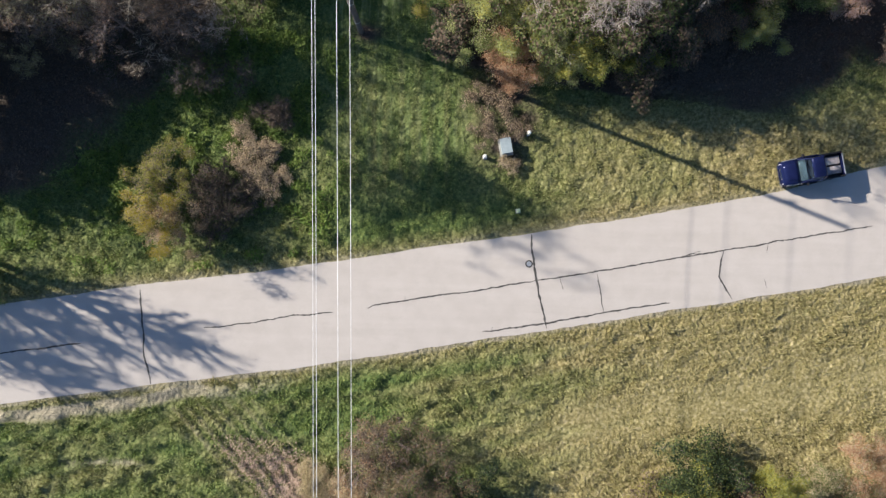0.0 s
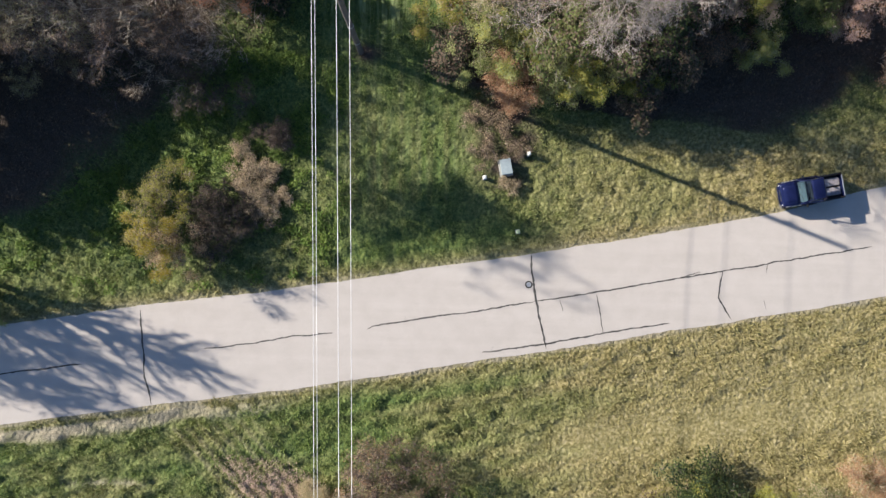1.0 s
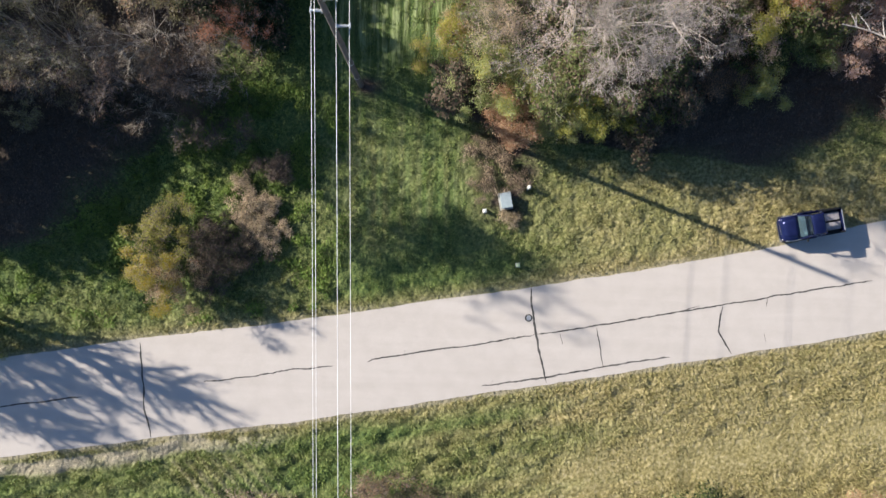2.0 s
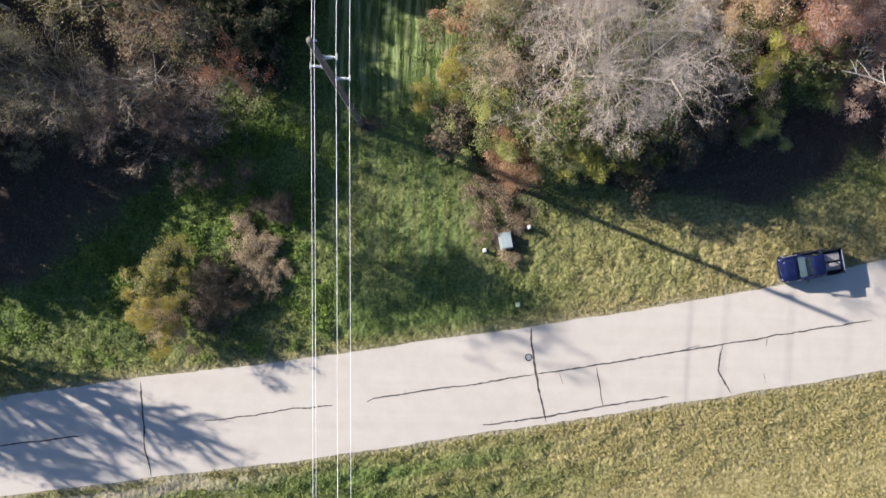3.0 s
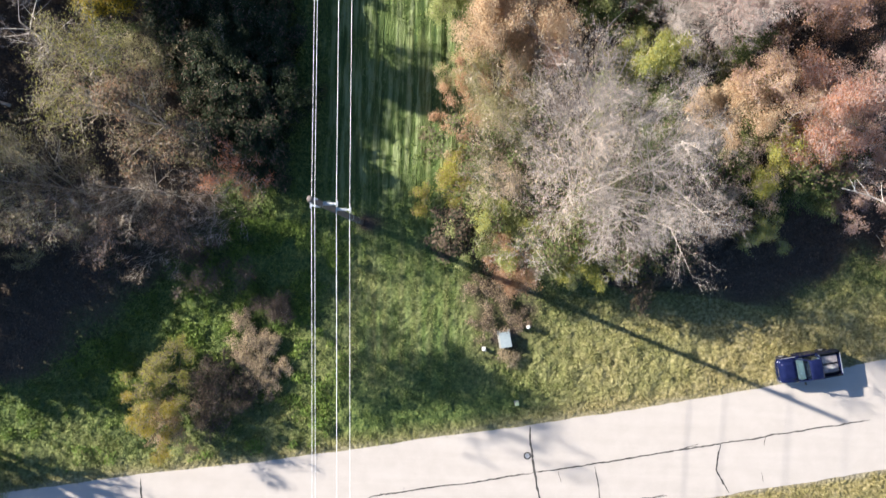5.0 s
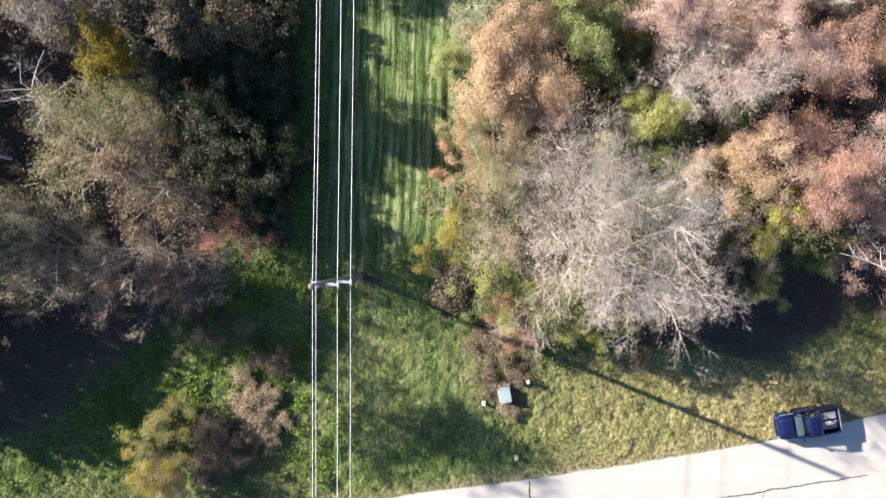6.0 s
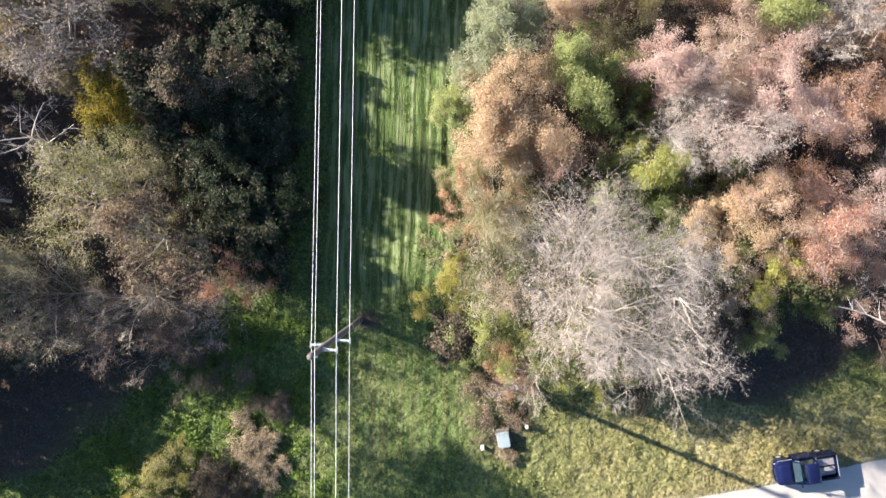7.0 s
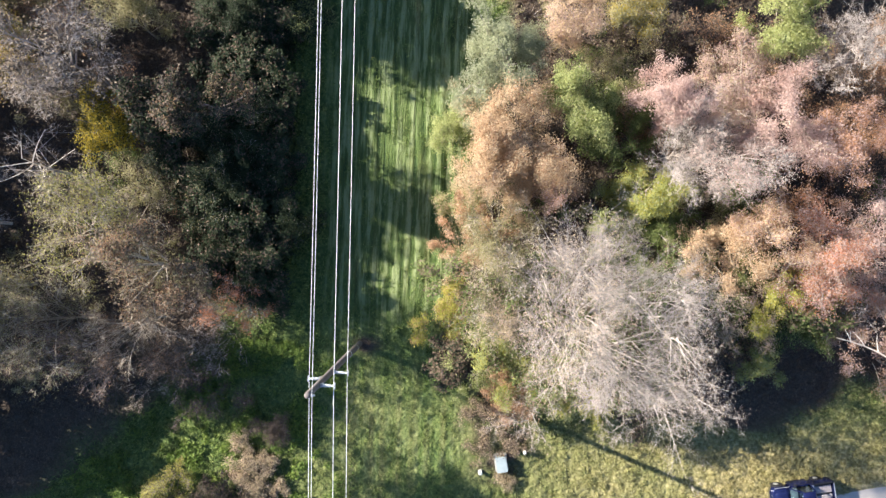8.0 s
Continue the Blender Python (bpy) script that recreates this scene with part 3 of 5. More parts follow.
SEAMS = (
    (0.13, ((-60, -13.6), (-48, -11.6), (-34.6, -9.5), (-32, -9.1), (-28.2, -8.5))),
    (0.10, ((-18.6, -7.0), (-15.5, -6.5), (-11.5, -5.8), (-8.4, -5.4))),
    (0.11, ((-5.7, -5.0), (-5.25, -4.75), (-2.8, -4.3), (3.65, -3.2), (7.4, -2.45))),
    (0.11, ((7.4, -2.45), (12.55, -1.5), (16.55, -0.7), (19.4, -0.15), (22.3, 0.4), (25.9, 1.15), (34.1, 2.75))),
    (0.14, ((-23.8, -4.1), (-23.5, -6.2), (-23.2, -9.3), (-22.6, -11.5))),
    (0.16, ((7.1, 1.25), (7.4, -1.65), (8.05, -4.3), (8.5, -6.15))),
    (0.07, ((9.5, -2.25), (9.75, -3.1))),
    (0.09, ((12.4, -1.75), (13.0, -4.7))),
    (0.12, ((22.35, 0.4), (22.0, -1.65), (22.6, -2.75), (23.1, -3.4))),
    (0.07, ((25.9, 1.15), (25.75, 0.4))),
    (0.07, ((25.6, -1.75), (25.8, -2.5))),
    (0.12, ((3.45, -6.6), (4.2, -6.5), (8.5, -5.75), (13.0, -4.75), (18.2, -3.8))),
    (0.08, ((18.8, -0.27), (20.55, 0.32))),
    (0.06, ((4.1, -6.5), (4.3, -6.1))),
    (0.06, ((-2.75, -4.3), (-2.7, -3.95))),
)
for k, (w, pts) in enumerate(SEAMS):
    seam(pts, w, 100 + k)


# ---- utility pole and its lines ----
POLE_X, POLE_Y, POLE_TOP = -6.94, 17.04, 18.9


def lathe(profile, sides=10):
    """A turned shape along z from (radius, z) pairs."""
    bm = bmesh.new()
    rings = [[bm.verts.new((r * math.cos(a * 2 * math.pi / sides), r * math.sin(a * 2 * math.pi / sides), z)) for a in range(sides)] for r, z in profile]
    for a, b in zip(rings, rings[1:]):
        for i in range(sides):
            bm.faces.new((a[i], a[(i + 1) % sides], b[(i + 1) % sides], b[i]))
    bm.faces.new(rings[0][::-1])
    bm.faces.new(rings[-1])
    return bm


def block(w, d, h, at=(0, 0, 0), bevel=0.01, bm=None):
    """A box with softened edges, centred in plan and standing on its foot."""
    b = bmesh.new()
    bmesh.ops.create_cube(b, size=1, matrix=Matrix.Translation(Vector(at) + Vector((0, 0, h / 2))) @ Matrix.Diagonal((w, d, h, 1)))
    if bevel:
        bmesh.ops.bevel(b, geom=list(b.edges), offset=bevel, segments=2, affect="EDGES")
    return b


def utility_pole():
    root = thing("utility_pole", pose(POLE_X, POLE_Y, 0), "tall weathered wooden utility pole with three side-mounted insulators", "utility pole")
    part("shaft", lathe([(0.235, -0.2), (0.23, 0.5), (0.205, 8), (0.18, 15), (0.165, POLE_TOP - 0.05), (0.13, POLE_TOP)], 14), POLE_WOOD, root, "", True)
    for side, z, reach in INSULATORS:
        sheds = [(0.05, 0.16), (0.06, 0.22)]
        k = 9
        for i in range(k):
            a = 0.26 + (reach - 0.42) * i / k
            sheds += [(0.055, a), (0.10, a + 0.03), (0.055, a + 0.06)]
        sheds += [(0.05, reach - 0.1), (0.07, reach - 0.06), (0.07, reach + 0.02)]
        ins = part("insulator", lathe(sheds, 10), PORCELAIN, root, "pale ribbed post insulator", True)
        ins.matrix_local = pose(0, 0, z, 0, 84 * side, 0)
        bracket = part("bracket", block(0.16, 0.2, 0.34, (0, 0, -0.17)), STEEL, root)
        bracket.matrix_local = pose(0.2 * side, 0, z)
        clamp = part("clamp", block(0.1, 0.36, 0.1, (0, 0, -0.02), 0.02), STEEL, ins)
        clamp.matrix_local = pose(0, 0, reach + 0.02)
    part("top_bracket", block(0.42, 0.1, 0.08, (0.16, 0, POLE_TOP - 0.16)), STEEL, root)
    for z in (2.2, 5.5):
        part("band", lathe([(0.232, z), (0.238, z + 0.02), (0.238, z + 0.08), (0.23, z + 0.1)], 14), STEEL, root)
    return root


INSULATORS = ((-1, 14.6, 0.82), (1, 16.25, 0.88), (1, 12.4, 1.0))
utility_pole()


def power_line(x, z, radius):
    """A conductor over two spans, hanging in a shallow bow on both sides of the pole."""
    d = np.concatenate([np.linspace(-110, 0, 45), np.linspace(0, 110, 45)[1:]])
    u = np.abs(d) / 110
    pts = np.stack([x - d * 0.0345, POLE_Y + d, z - 4 * 1.15 * u * (1 - u)], 1)[None]
    v, q = tubes(pts, np.full((1, len(d)), radius), 6)
    tagged(new("power_line", mesh_of("power_line", v, q, None, WIRE, True)), "bright bare aluminium power line strung along the pole", "power line", "power lines")


for x, z, radius in ((-7.76, 14.7, 0.014), (-6.06, 16.36, 0.015), (-5.94, 12.52, 0.015), (-6.70, 18.86, 0.012)):
    power_line(x, z, radius)


# ---- trees and shrubs ----
WEST, EAST, SOUTH, CLEARING = "plants of the west wood", "plants of the east wood", "plants south of the road", "plants in the clearing"
seed_count = [10]


def tree(x, y, h, r, label, bark=BARK_BROWN, foliage=(), group="", **kw):
    seed_count[0] += 1
    return plant("tree", label, "tree", x, y, h, r, bark, foliage, seed_count[0], group=group, **kw)


def shrub(x, y, h, r, label, bark=BARK_TAN, foliage=(), group="", **kw):
    seed_count[0] += 1
    kw = dict(dict(trunks=6, limbs=24, fork=(5, 4, 3), thick=0.5, clear=0.1, spread=42, twig=0.008), **kw)
    return plant("shrub", label, "shrub", x, y, h, r, bark, foliage, seed_count[0], group=group, **kw)


# east wood
BARE = dict(bark=BARK_GREY, trunk_bark=BARK_PALE, group=EAST, twig=0.0044)
tree(9.4, 19.4, 19.4, 6.4, "large bare grey tree with pale limbs and hazy twigs", foliage=((LEAF_TAN, 1100, 0.08, 0.2), (LEAF_DEAD, 1800, 0.07, 0.1)), limbs=30, fork=(8, 8, 13), trunks=3, clear=0.5, thick=0.8, lift=0.25, splay=0.16, bough=0.62, **BARE)
tree(12.6, 20.6, 17.0, 5.2, "bare grey tree with long white limbs reaching sideways", limbs=15, fork=(8, 7, 11), clear=0.5, lift=0.12, spread=58, thick=0.75, lean=(0.14, 0.0), bough=0.72, **BARE)
tree(11.4, 17.4, 16.0, 4.4, "bare grey tree with drooping pale twigs", limbs=17, fork=(9, 8, 12), clear=0.74, lift=-0.06, spread=55, thick=0.65, lean=(0.02, -0.08), bough=0.48, **BARE)
tree(9.4, 24.0, 14.0, 3.3, "bare pale grey tree among coloured neighbours", limbs=16, fork=(8, 8, 11), thick=0.55, lift=0.3, **BARE)
tree(5.0, 20.9, 7.8, 3.6, "pale half-bare tree with a haze of tan twigs", foliage=((LEAF_TAN, 2600, 0.08, 0.3), (LEAF_DEAD, 1500, 0.08, 0.2)), limbs=18, fork=(8, 7, 8), thick=0.5, lift=0.25, **BARE)
tree(3.6, 24.8, 9.0, 4.0, "bare brownish tree with a few olive leaves", BARK_TAN, ((LEAF_OLIVE, 4500, 0.09, 0.2),), EAST, limbs=14, fork=(7, 6, 5))
tree(4.0, 22.0, 10.0, 3.6, "pale bare tree with scattered olive leaves", BARK_GREY, ((LEAF_OLIVE, 1600, 0.08, 0.2), (LEAF_GREEN, 1200, 0.09, 0.0)), EAST, limbs=17, fork=(7, 7, 9), thick=0.6, twig=0.006)
shrub(5.4, 15.0, 3.6, 2.6, "rust-brown leafy shrub at the wood's edge", BARK_BROWN, ((LEAF_RUST, 6000, 0.1, 0.1), (LEAF_ORANGE, 2200, 0.09, 0.3)), EAST)
shrub(5.0, 17.1, 5.6, 2.7, "pale lime-green shrub behind a rust one", BARK_TAN, ((LEAF_LIME, 6500, 0.11, 0.2), (LEAF_YELLOWGREEN, 3000, 0.11, 0.2)), EAST)
shrub(8.6, 15.4, 6.2, 2.7, "pale olive shrub with drooping twigs", BARK_GREY, ((LEAF_OLIVE, 1500, 0.09, 0.1), (LEAF_LIME, 5600, 0.09, 0.1)), EAST, lift=-0.05)
shrub(2.8, 17.6, 5.2, 2.4, "yellow-green leafy shrub", BARK_TAN, ((LEAF_LIME, 4500, 0.1, 0.1), (LEAF_GREEN, 1500, 0.1, 0.0)), EAST)
shrub(0.1, 19.8, 3.9, 1.7, "bright yellow-green shrub beside the mown strip", BARK_TAN, ((LEAF_YELLOWGREEN, 3500, 0.1, 0.1), (LEAF_RUST, 700, 0.09, 0.1)), EAST)
shrub(1.8, 25.2, 6.4, 1.6, "rust-orange shrub beside the mown strip", BARK_BROWN, ((LEAF_ORANGE, 2000, 0.1, 0.1), (LEAF_RUST, 3500, 0.1, 0.1)), EAST)
shrub(1.3, 21.6, 4.0, 1.6, "tan-orange and olive shrub", BARK_BROWN, ((LEAF_OLIVE, 1600, 0.1, 0.1), (LEAF_ORANGE, 2200, 0.09, 0.2)), EAST)
tree(5.0, 33.0, 8.6, 4.5, "orange-leaved autumn tree", BARK_BROWN, ((LEAF_ORANGE, 15000, 0.1, 0.2), (LEAF_RUST, 3000, 0.1, 0.1)), EAST, limbs=16)
tree(3.6, 30.1, 7.6, 2.9, "orange and tan autumn tree", BARK_TAN, ((LEAF_ORANGE, 9000, 0.1, 0.2),), EAST, limbs=14)
tree(7.8, 30.4, 7.4, 2.3, "pinkish-brown leafy tree", BARK_BROWN, ((LEAF_PINK, 3960, 0.09, 0.2), (LEAF_RUST, 2000, 0.09, 0.2)), EAST)
tree(8.8, 35.6, 8.4, 3.0, "lime-green tree with dense foliage", BARK_TAN, ((LEAF_LIME, 8500, 0.12, 0.15), (LEAF_GREEN, 2000, 0.11, 0.1)), EAST)
tree(3.0, 38.4, 8.7, 3.4, "grey-green leafy tree", BARK_GREY, ((LEAF_GREYGREEN, 12000, 0.11, 0.1),), EAST, limbs=15)
tree(1.8, 35.6, 5.6, 2.2, "grey-green and tan leafy tree", BARK_TAN, ((LEAF_GREYGREEN, 5000, 0.1, 0.1), (LEAF_TAN, 2500, 0.09, 0.1)), EAST)
shrub(0.6, 33.4, 3.4, 2.0, "pale yellow-green shrub beside the mown strip", BARK_TAN, ((LEAF_LIME, 5000, 0.1, 0.05),), EAST)
shrub(0.9, 29.3, 3.6, 1.8, "tan and lime shrub beside the mown strip", BARK_TAN, ((LEAF_LIME, 2500, 0.1, 0.05), (LEAF_ORANGE, 2500, 0.09, 0.05)), EAST)
tree(8.5, 42.8, 9.0, 3.4, "tan and orange autumn tree", BARK_BROWN, ((LEAF_ORANGE, 6000, 0.1, 0.2), (LEAF_PINK, 2880, 0.09, 0.2)), EAST)
tree(12.5, 42.5, 8.5, 3.0, "olive and yellow tree", BARK_BROWN, ((LEAF_OLIVE, 6000, 0.1, 0.2), (LEAF_YELLOW, 1500, 0.1, 0.3)), EAST)
shrub(12.0, 34.6, 5.0, 2.7, "dark green understorey shrub", BARK_BROWN, ((LEAF_GREEN, 7000, 0.12, 0.05),), EAST)
shrub(12.6, 38.5, 5.0, 2.6, "brown bare shrub with olive leaves", BARK_BROWN, ((LEAF_OLIVE, 3000, 0.1, 0.05),), EAST)
tree(14.4, 29.8, 7.0, 2.8, "yellow-green leafy tree", BARK_TAN, ((LEAF_LIME, 5500, 0.12, 0.1), (LEAF_YELLOWGREEN, 4000, 0.12, 0.1)), EAST)
shrub(12.6, 27.6, 5.5, 2.2, "olive-green shrub with pale stems", BARK_GREY, ((LEAF_LIME, 4000, 0.1, 0.1),), EAST)
shrub(16.2, 26.2, 4.2, 2.4, "dark green shrub in deep shade", BARK_BROWN, ((LEAF_GREEN, 5500, 0.12, 0.05),), EAST)
tree(15.9, 32.8, 9.9, 4.0, "bare tree with a soft grey haze of twigs", limbs=22, fork=(8, 8, 14), lift=0.35, thick=0.4, **BARE)
tree(19.0, 32.4, 13.4, 3.6, "bare tree with pinkish-grey twigs", BARK_GREY, ((LEAF_PINK, 1800, 0.09, 0.3),), EAST, limbs=19, fork=(8, 8, 11), thick=0.45, twig=0.006, lift=0.3)
tree(22.5, 35.2, 12.0, 3.4, "pink-brown leafy autumn tree", BARK_TAN, ((LEAF_PINK, 8640, 0.1, 0.2),), EAST, limbs=15)
tree(15.6, 36.7, 11.0, 3.0, "pale pink-brown leafy tree", BARK_TAN, ((LEAF_PINK, 8640, 0.1, 0.2),), EAST, limbs=15)
tree(26.6, 33.0, 10.5, 3.2, "rust and pink leafy tree", BARK_BROWN, ((LEAF_PINK, 3600, 0.1, 0.2), (LEAF_RUST, 4000, 0.1, 0.2)), EAST)
tree(27.2, 40.2, 13.0, 3.8, "bare pale grey tree", group=EAST, limbs=18, fork=(8, 7, 9), bark=BARK_GREY, trunk_bark=BARK_BROWN, trunks=2, thick=0.6, splay=0.2)
tree(22.4, 41.8, 11.0, 2.8, "lime-green leafy tree", BARK_TAN, ((LEAF_LIME, 8000, 0.12, 0.15),), EAST)
tree(31.6, 37.0, 9.5, 4.0, "dark rust-brown tree", BARK_BROWN, ((LEAF_RUST, 6000, 0.1, 0.15), (LEAF_BROWN, 3000, 0.1, 0.1)), EAST, trunks=3, thick=0.6)
for x, y in ((28.6, 37.6), (31.4, 34.4), (24.6, 39.2), (33.4, 40.6), (19.6, 41.6)):
    shrub(x, y, 4.6, 2.8, "rust-brown shrub under the trees", BARK_BROWN, ((LEAF_RUST, 1800, 0.1, 0.1), (LEAF_BROWN, 1800, 0.12, 0.0)), EAST)
tree(20.6, 26.6, 9.0, 2.9, "orange leafy tree", BARK_TAN, ((LEAF_ORANGE, 5200, 0.1, 0.15), (LEAF_RUST, 1200, 0.09, 0.1)), EAST, limbs=15, trunks=2, splay=0.3)
tree(23.2, 27.6, 9.8, 3.0, "orange and pinkish leafy tree", BARK_GREY, ((LEAF_ORANGE, 3600, 0.09, 0.15), (LEAF_PINK, 2200, 0.09, 0.2), (LEAF_RUST, 1400, 0.09, 0.1)), EAST, limbs=15, trunks=2, splay=0.3)
tree(26.6, 25.5, 11.2, 3.8, "pink-red leafy autumn tree", BARK_GREY, ((LEAF_PINK, 6480, 0.1, 0.15), (LEAF_RED, 3500, 0.09, 0.15), (LEAF_RUST, 3000, 0.1, 0.15)), EAST, limbs=16)
tree(31.0, 27.4, 10.8, 3.6, "pink-brown leafy tree with grey twigs", BARK_GREY, ((LEAF_PINK, 5040, 0.1, 0.15),), EAST, limbs=15, fork=(7, 7, 5))
shrub(22.0, 30.2, 4.6, 2.2, "green understorey shrub", BARK_BROWN, ((LEAF_GREEN, 4500, 0.12, 0.05), (LEAF_LIME, 1500, 0.11, 0.2)), EAST)
shrub(26.2, 29.6, 5.0, 2.2, "brown twiggy shrub", BARK_BROWN, ((LEAF_RUST, 2500, 0.1, 0.05),), EAST)
shrub(19.8, 21.6, 7.6, 2.4, "pinkish-tan leafy shrub", BARK_TAN, ((LEAF_PINK, 2520, 0.09, 0.1), (LEAF_TAN, 3000, 0.09, 0.1)), EAST)
shrub(25.6, 22.6, 7.0, 2.4, "bright yellow-green leafy shrub", BARK_TAN, ((LEAF_YELLOWGREEN, 6500, 0.11, 0.1), (LEAF_LIME, 1500, 0.1, 0.4)), EAST)
shrub(20.4, 18.6, 3.2, 1.9, "low rust-brown brush above the verge", BARK_BROWN, ((LEAF_RUST, 1500, 0.09, 0.1), (LEAF_BROWN, 2200, 0.12, 0.0)), EAST)
shrub(24.2, 21.0, 4.0, 2.0, "dark green shrub in half shade", BARK_BROWN, ((LEAF_GREEN, 2400, 0.12, 0.0), (LEAF_SHADED, 2000, 0.12, 0.0)), EAST)
shrub(20.8, 23.2, 5.2, 2.2, "green and olive shrub", BARK_BROWN, ((LEAF_GREEN, 2500, 0.11, 0.0), (LEAF_LIME, 1500, 0.1, 0.1), (LEAF_OLIVE, 2500, 0.1, 0.1)), EAST)
shrub(27.0, 20.8, 4.4, 2.2, "green shrub at the wood's edge", BARK_BROWN, ((LEAF_GREEN, 3500, 0.12, 0.0), (LEAF_LIME, 2500, 0.11, 0.1)), EAST)
shrub(31.8, 20.8, 7.6, 2.6, "rust-pink shrub under a pale leaning bough", BARK_TAN, ((LEAF_RUST, 2000, 0.09, 0.0), (LEAF_PINK, 4200, 0.09, 0.0)), EAST)
shrub(34.6, 17.8, 7.6, 2.8, "rust-pink shrub at the wood's edge", BARK_TAN, ((LEAF_RUST, 3000, 0.09, 0.0), (LEAF_PINK, 1800, 0.09, 0.0)), EAST)
tree(31.0, 22.4, 7.5, 2.8, "bare pale tree with white limbs", group=EAST, limbs=12, fork=(5, 5, 4), bark=BARK_GREY, trunk_bark=BARK_WHITE)
tree(33.6, 30.4, 9.5, 3.2, "bare pale grey tree with pinkish leaves", BARK_GREY, ((LEAF_PINK, 1440, 0.09, 0.1),), EAST, limbs=13)
shrub(15.2, 20.6, 4.4, 2.2, "brown twiggy shrub with olive leaves", BARK_BROWN, ((LEAF_OLIVE, 3500, 0.1, 0.0),), EAST)

tree(18.9, 37.2, 11.4, 3.0, "pale pink and tan leafy tree", BARK_TAN, ((LEAF_PINK, 5760, 0.1, 0.2), (LEAF_TAN, 2500, 0.09, 0.2)), EAST, limbs=14)

# Understorey added beneath the bare crowns to deepen the shade on the verge.
for x, y, h, r in ((14.2, 18.6, 6.2, 2.2), (17.2, 20.2, 6.8, 2.4), (17.6, 22.4, 6.6, 2.6), (12.2, 20.4, 6.6, 2.6), (6.8, 20.0, 6.6, 2.6), (28.2, 22.4, 6.2, 2.4), (9.4, 17.8, 9.0, 3.0), (6.0, 20.8, 7.6, 2.8), (2.6, 21.6, 7.0, 2.6), (14.6, 21.2, 7.0, 2.6), (21.8, 23.6, 5.6, 2.2), (6.8, 20.6, 7.0, 2.8), (12.6, 17.8, 7.4, 2.8), (9.8, 17.2, 7.0, 2.4), (16.0, 17.2, 5.8, 2.4)):
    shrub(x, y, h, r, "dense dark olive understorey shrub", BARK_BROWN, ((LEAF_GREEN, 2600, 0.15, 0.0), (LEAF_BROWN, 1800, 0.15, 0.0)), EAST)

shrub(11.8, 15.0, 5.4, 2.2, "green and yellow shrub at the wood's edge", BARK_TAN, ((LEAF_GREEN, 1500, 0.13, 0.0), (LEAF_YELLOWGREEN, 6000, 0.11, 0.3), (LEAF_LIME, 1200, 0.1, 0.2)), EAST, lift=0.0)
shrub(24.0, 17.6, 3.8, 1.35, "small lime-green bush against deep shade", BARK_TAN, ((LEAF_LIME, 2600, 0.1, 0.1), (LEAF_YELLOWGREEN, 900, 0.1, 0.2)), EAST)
# Brush thickened to shade the verge, its leaves and bark darkened as shaded.
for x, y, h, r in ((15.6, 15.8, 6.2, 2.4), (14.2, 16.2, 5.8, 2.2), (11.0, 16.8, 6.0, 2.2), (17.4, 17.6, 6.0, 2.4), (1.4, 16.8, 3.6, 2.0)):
    shrub(x, y, h, r, "dark brown brush along the wood's edge", BARK_SHADED, ((LEAF_BROWN, 2600, 0.15, 0.0), (LEAF_SHADED, 1600, 0.14, 0.0)), EAST)

# west wood
tree(-24.2, 24.8, 13.8, 4.6, "olive-yellow leafy tree, half bare", BARK_TAN, ((LEAF_OLIVE, 2600, 0.085, 0.3), (LEAF_YELLOWGREEN, 1900, 0.085, 0.6), (LEAF_BROWN, 900, 0.15, 0.1)), WEST, limbs=17, fork=(7, 7, 5))
tree(-20.2, 22.6, 15.4, 4.0, "brown half-bare tree with rust-red leaves", BARK_TAN, ((LEAF_RUST, 1600, 0.09, 0.5), (LEAF_OLIVE, 1200, 0.09, 0.2), (LEAF_BROWN, 1500, 0.16, 0.2)), WEST, limbs=13, fork=(6, 6, 4))
shrub(-15.8, 19.6, 6.2, 1.5, "bare shrub with red leaf clusters", BARK_GREY, ((LEAF_RED, 900, 0.08, 0.65), (LEAF_RUST, 400, 0.08, 0.2)), WEST)
tree(-22.4, 18.6, 8.2, 3.8, "bare brown tree with pale forking branches", BARK_TAN, ((LEAF_BROWN, 1700, 0.09, 0.1),), WEST, limbs=15, fork=(7, 6, 5), trunk_bark=BARK_PALE, bough=1.5)
shrub(-17.2, 17.4, 4.8, 3.0, "bare pale grey shrub with spreading twigs", BARK_GREY, ((LEAF_BROWN, 800, 0.08, 0.1),), WEST, limbs=28, trunk_bark=BARK_PALE, bough=1.4)
tree(-28.0, 18.4, 9.6, 4.4, "brown half-bare tree with olive leaves", BARK_TAN, ((LEAF_OLIVE, 3500, 0.09, 0.2), (LEAF_BROWN, 2500, 0.09, 0.1)), WEST, limbs=15, fork=(7, 6, 5))
tree(-33.4, 20.6, 9.5, 4.2, "olive and yellow half-bare tree", BARK_TAN, ((LEAF_OLIVE, 4500, 0.1, 0.2), (LEAF_YELLOW, 800, 0.09, 0.5)), WEST, limbs=15)
shrub(-25.6, 13.8, 2.3, 3.2, "bare purplish-brown brush in shade", BARK_SHADED, ((LEAF_SHADED, 1400, 0.08, 0.0),), WEST, limbs=28, fork=(6, 6, 4))
# Out of view; placed and sized to throw the shade band by the cabinet.
tree(-42.0, 20.9, 27.4, 4.8, "tall bare brown tree of the wood", BARK_SHADED, ((LEAF_BROWN, 420, 0.36, 0.7),), WEST, limbs=26, fork=(7, 7, 5), twig=0.02, thick=0.6, clear=0.8)
shrub(-21.6, 14.4, 5.2, 2.2, "spreading bare shrub with pale forking twigs", BARK_TAN, ((LEAF_BROWN, 900, 0.08, 0.1),), WEST, limbs=26)
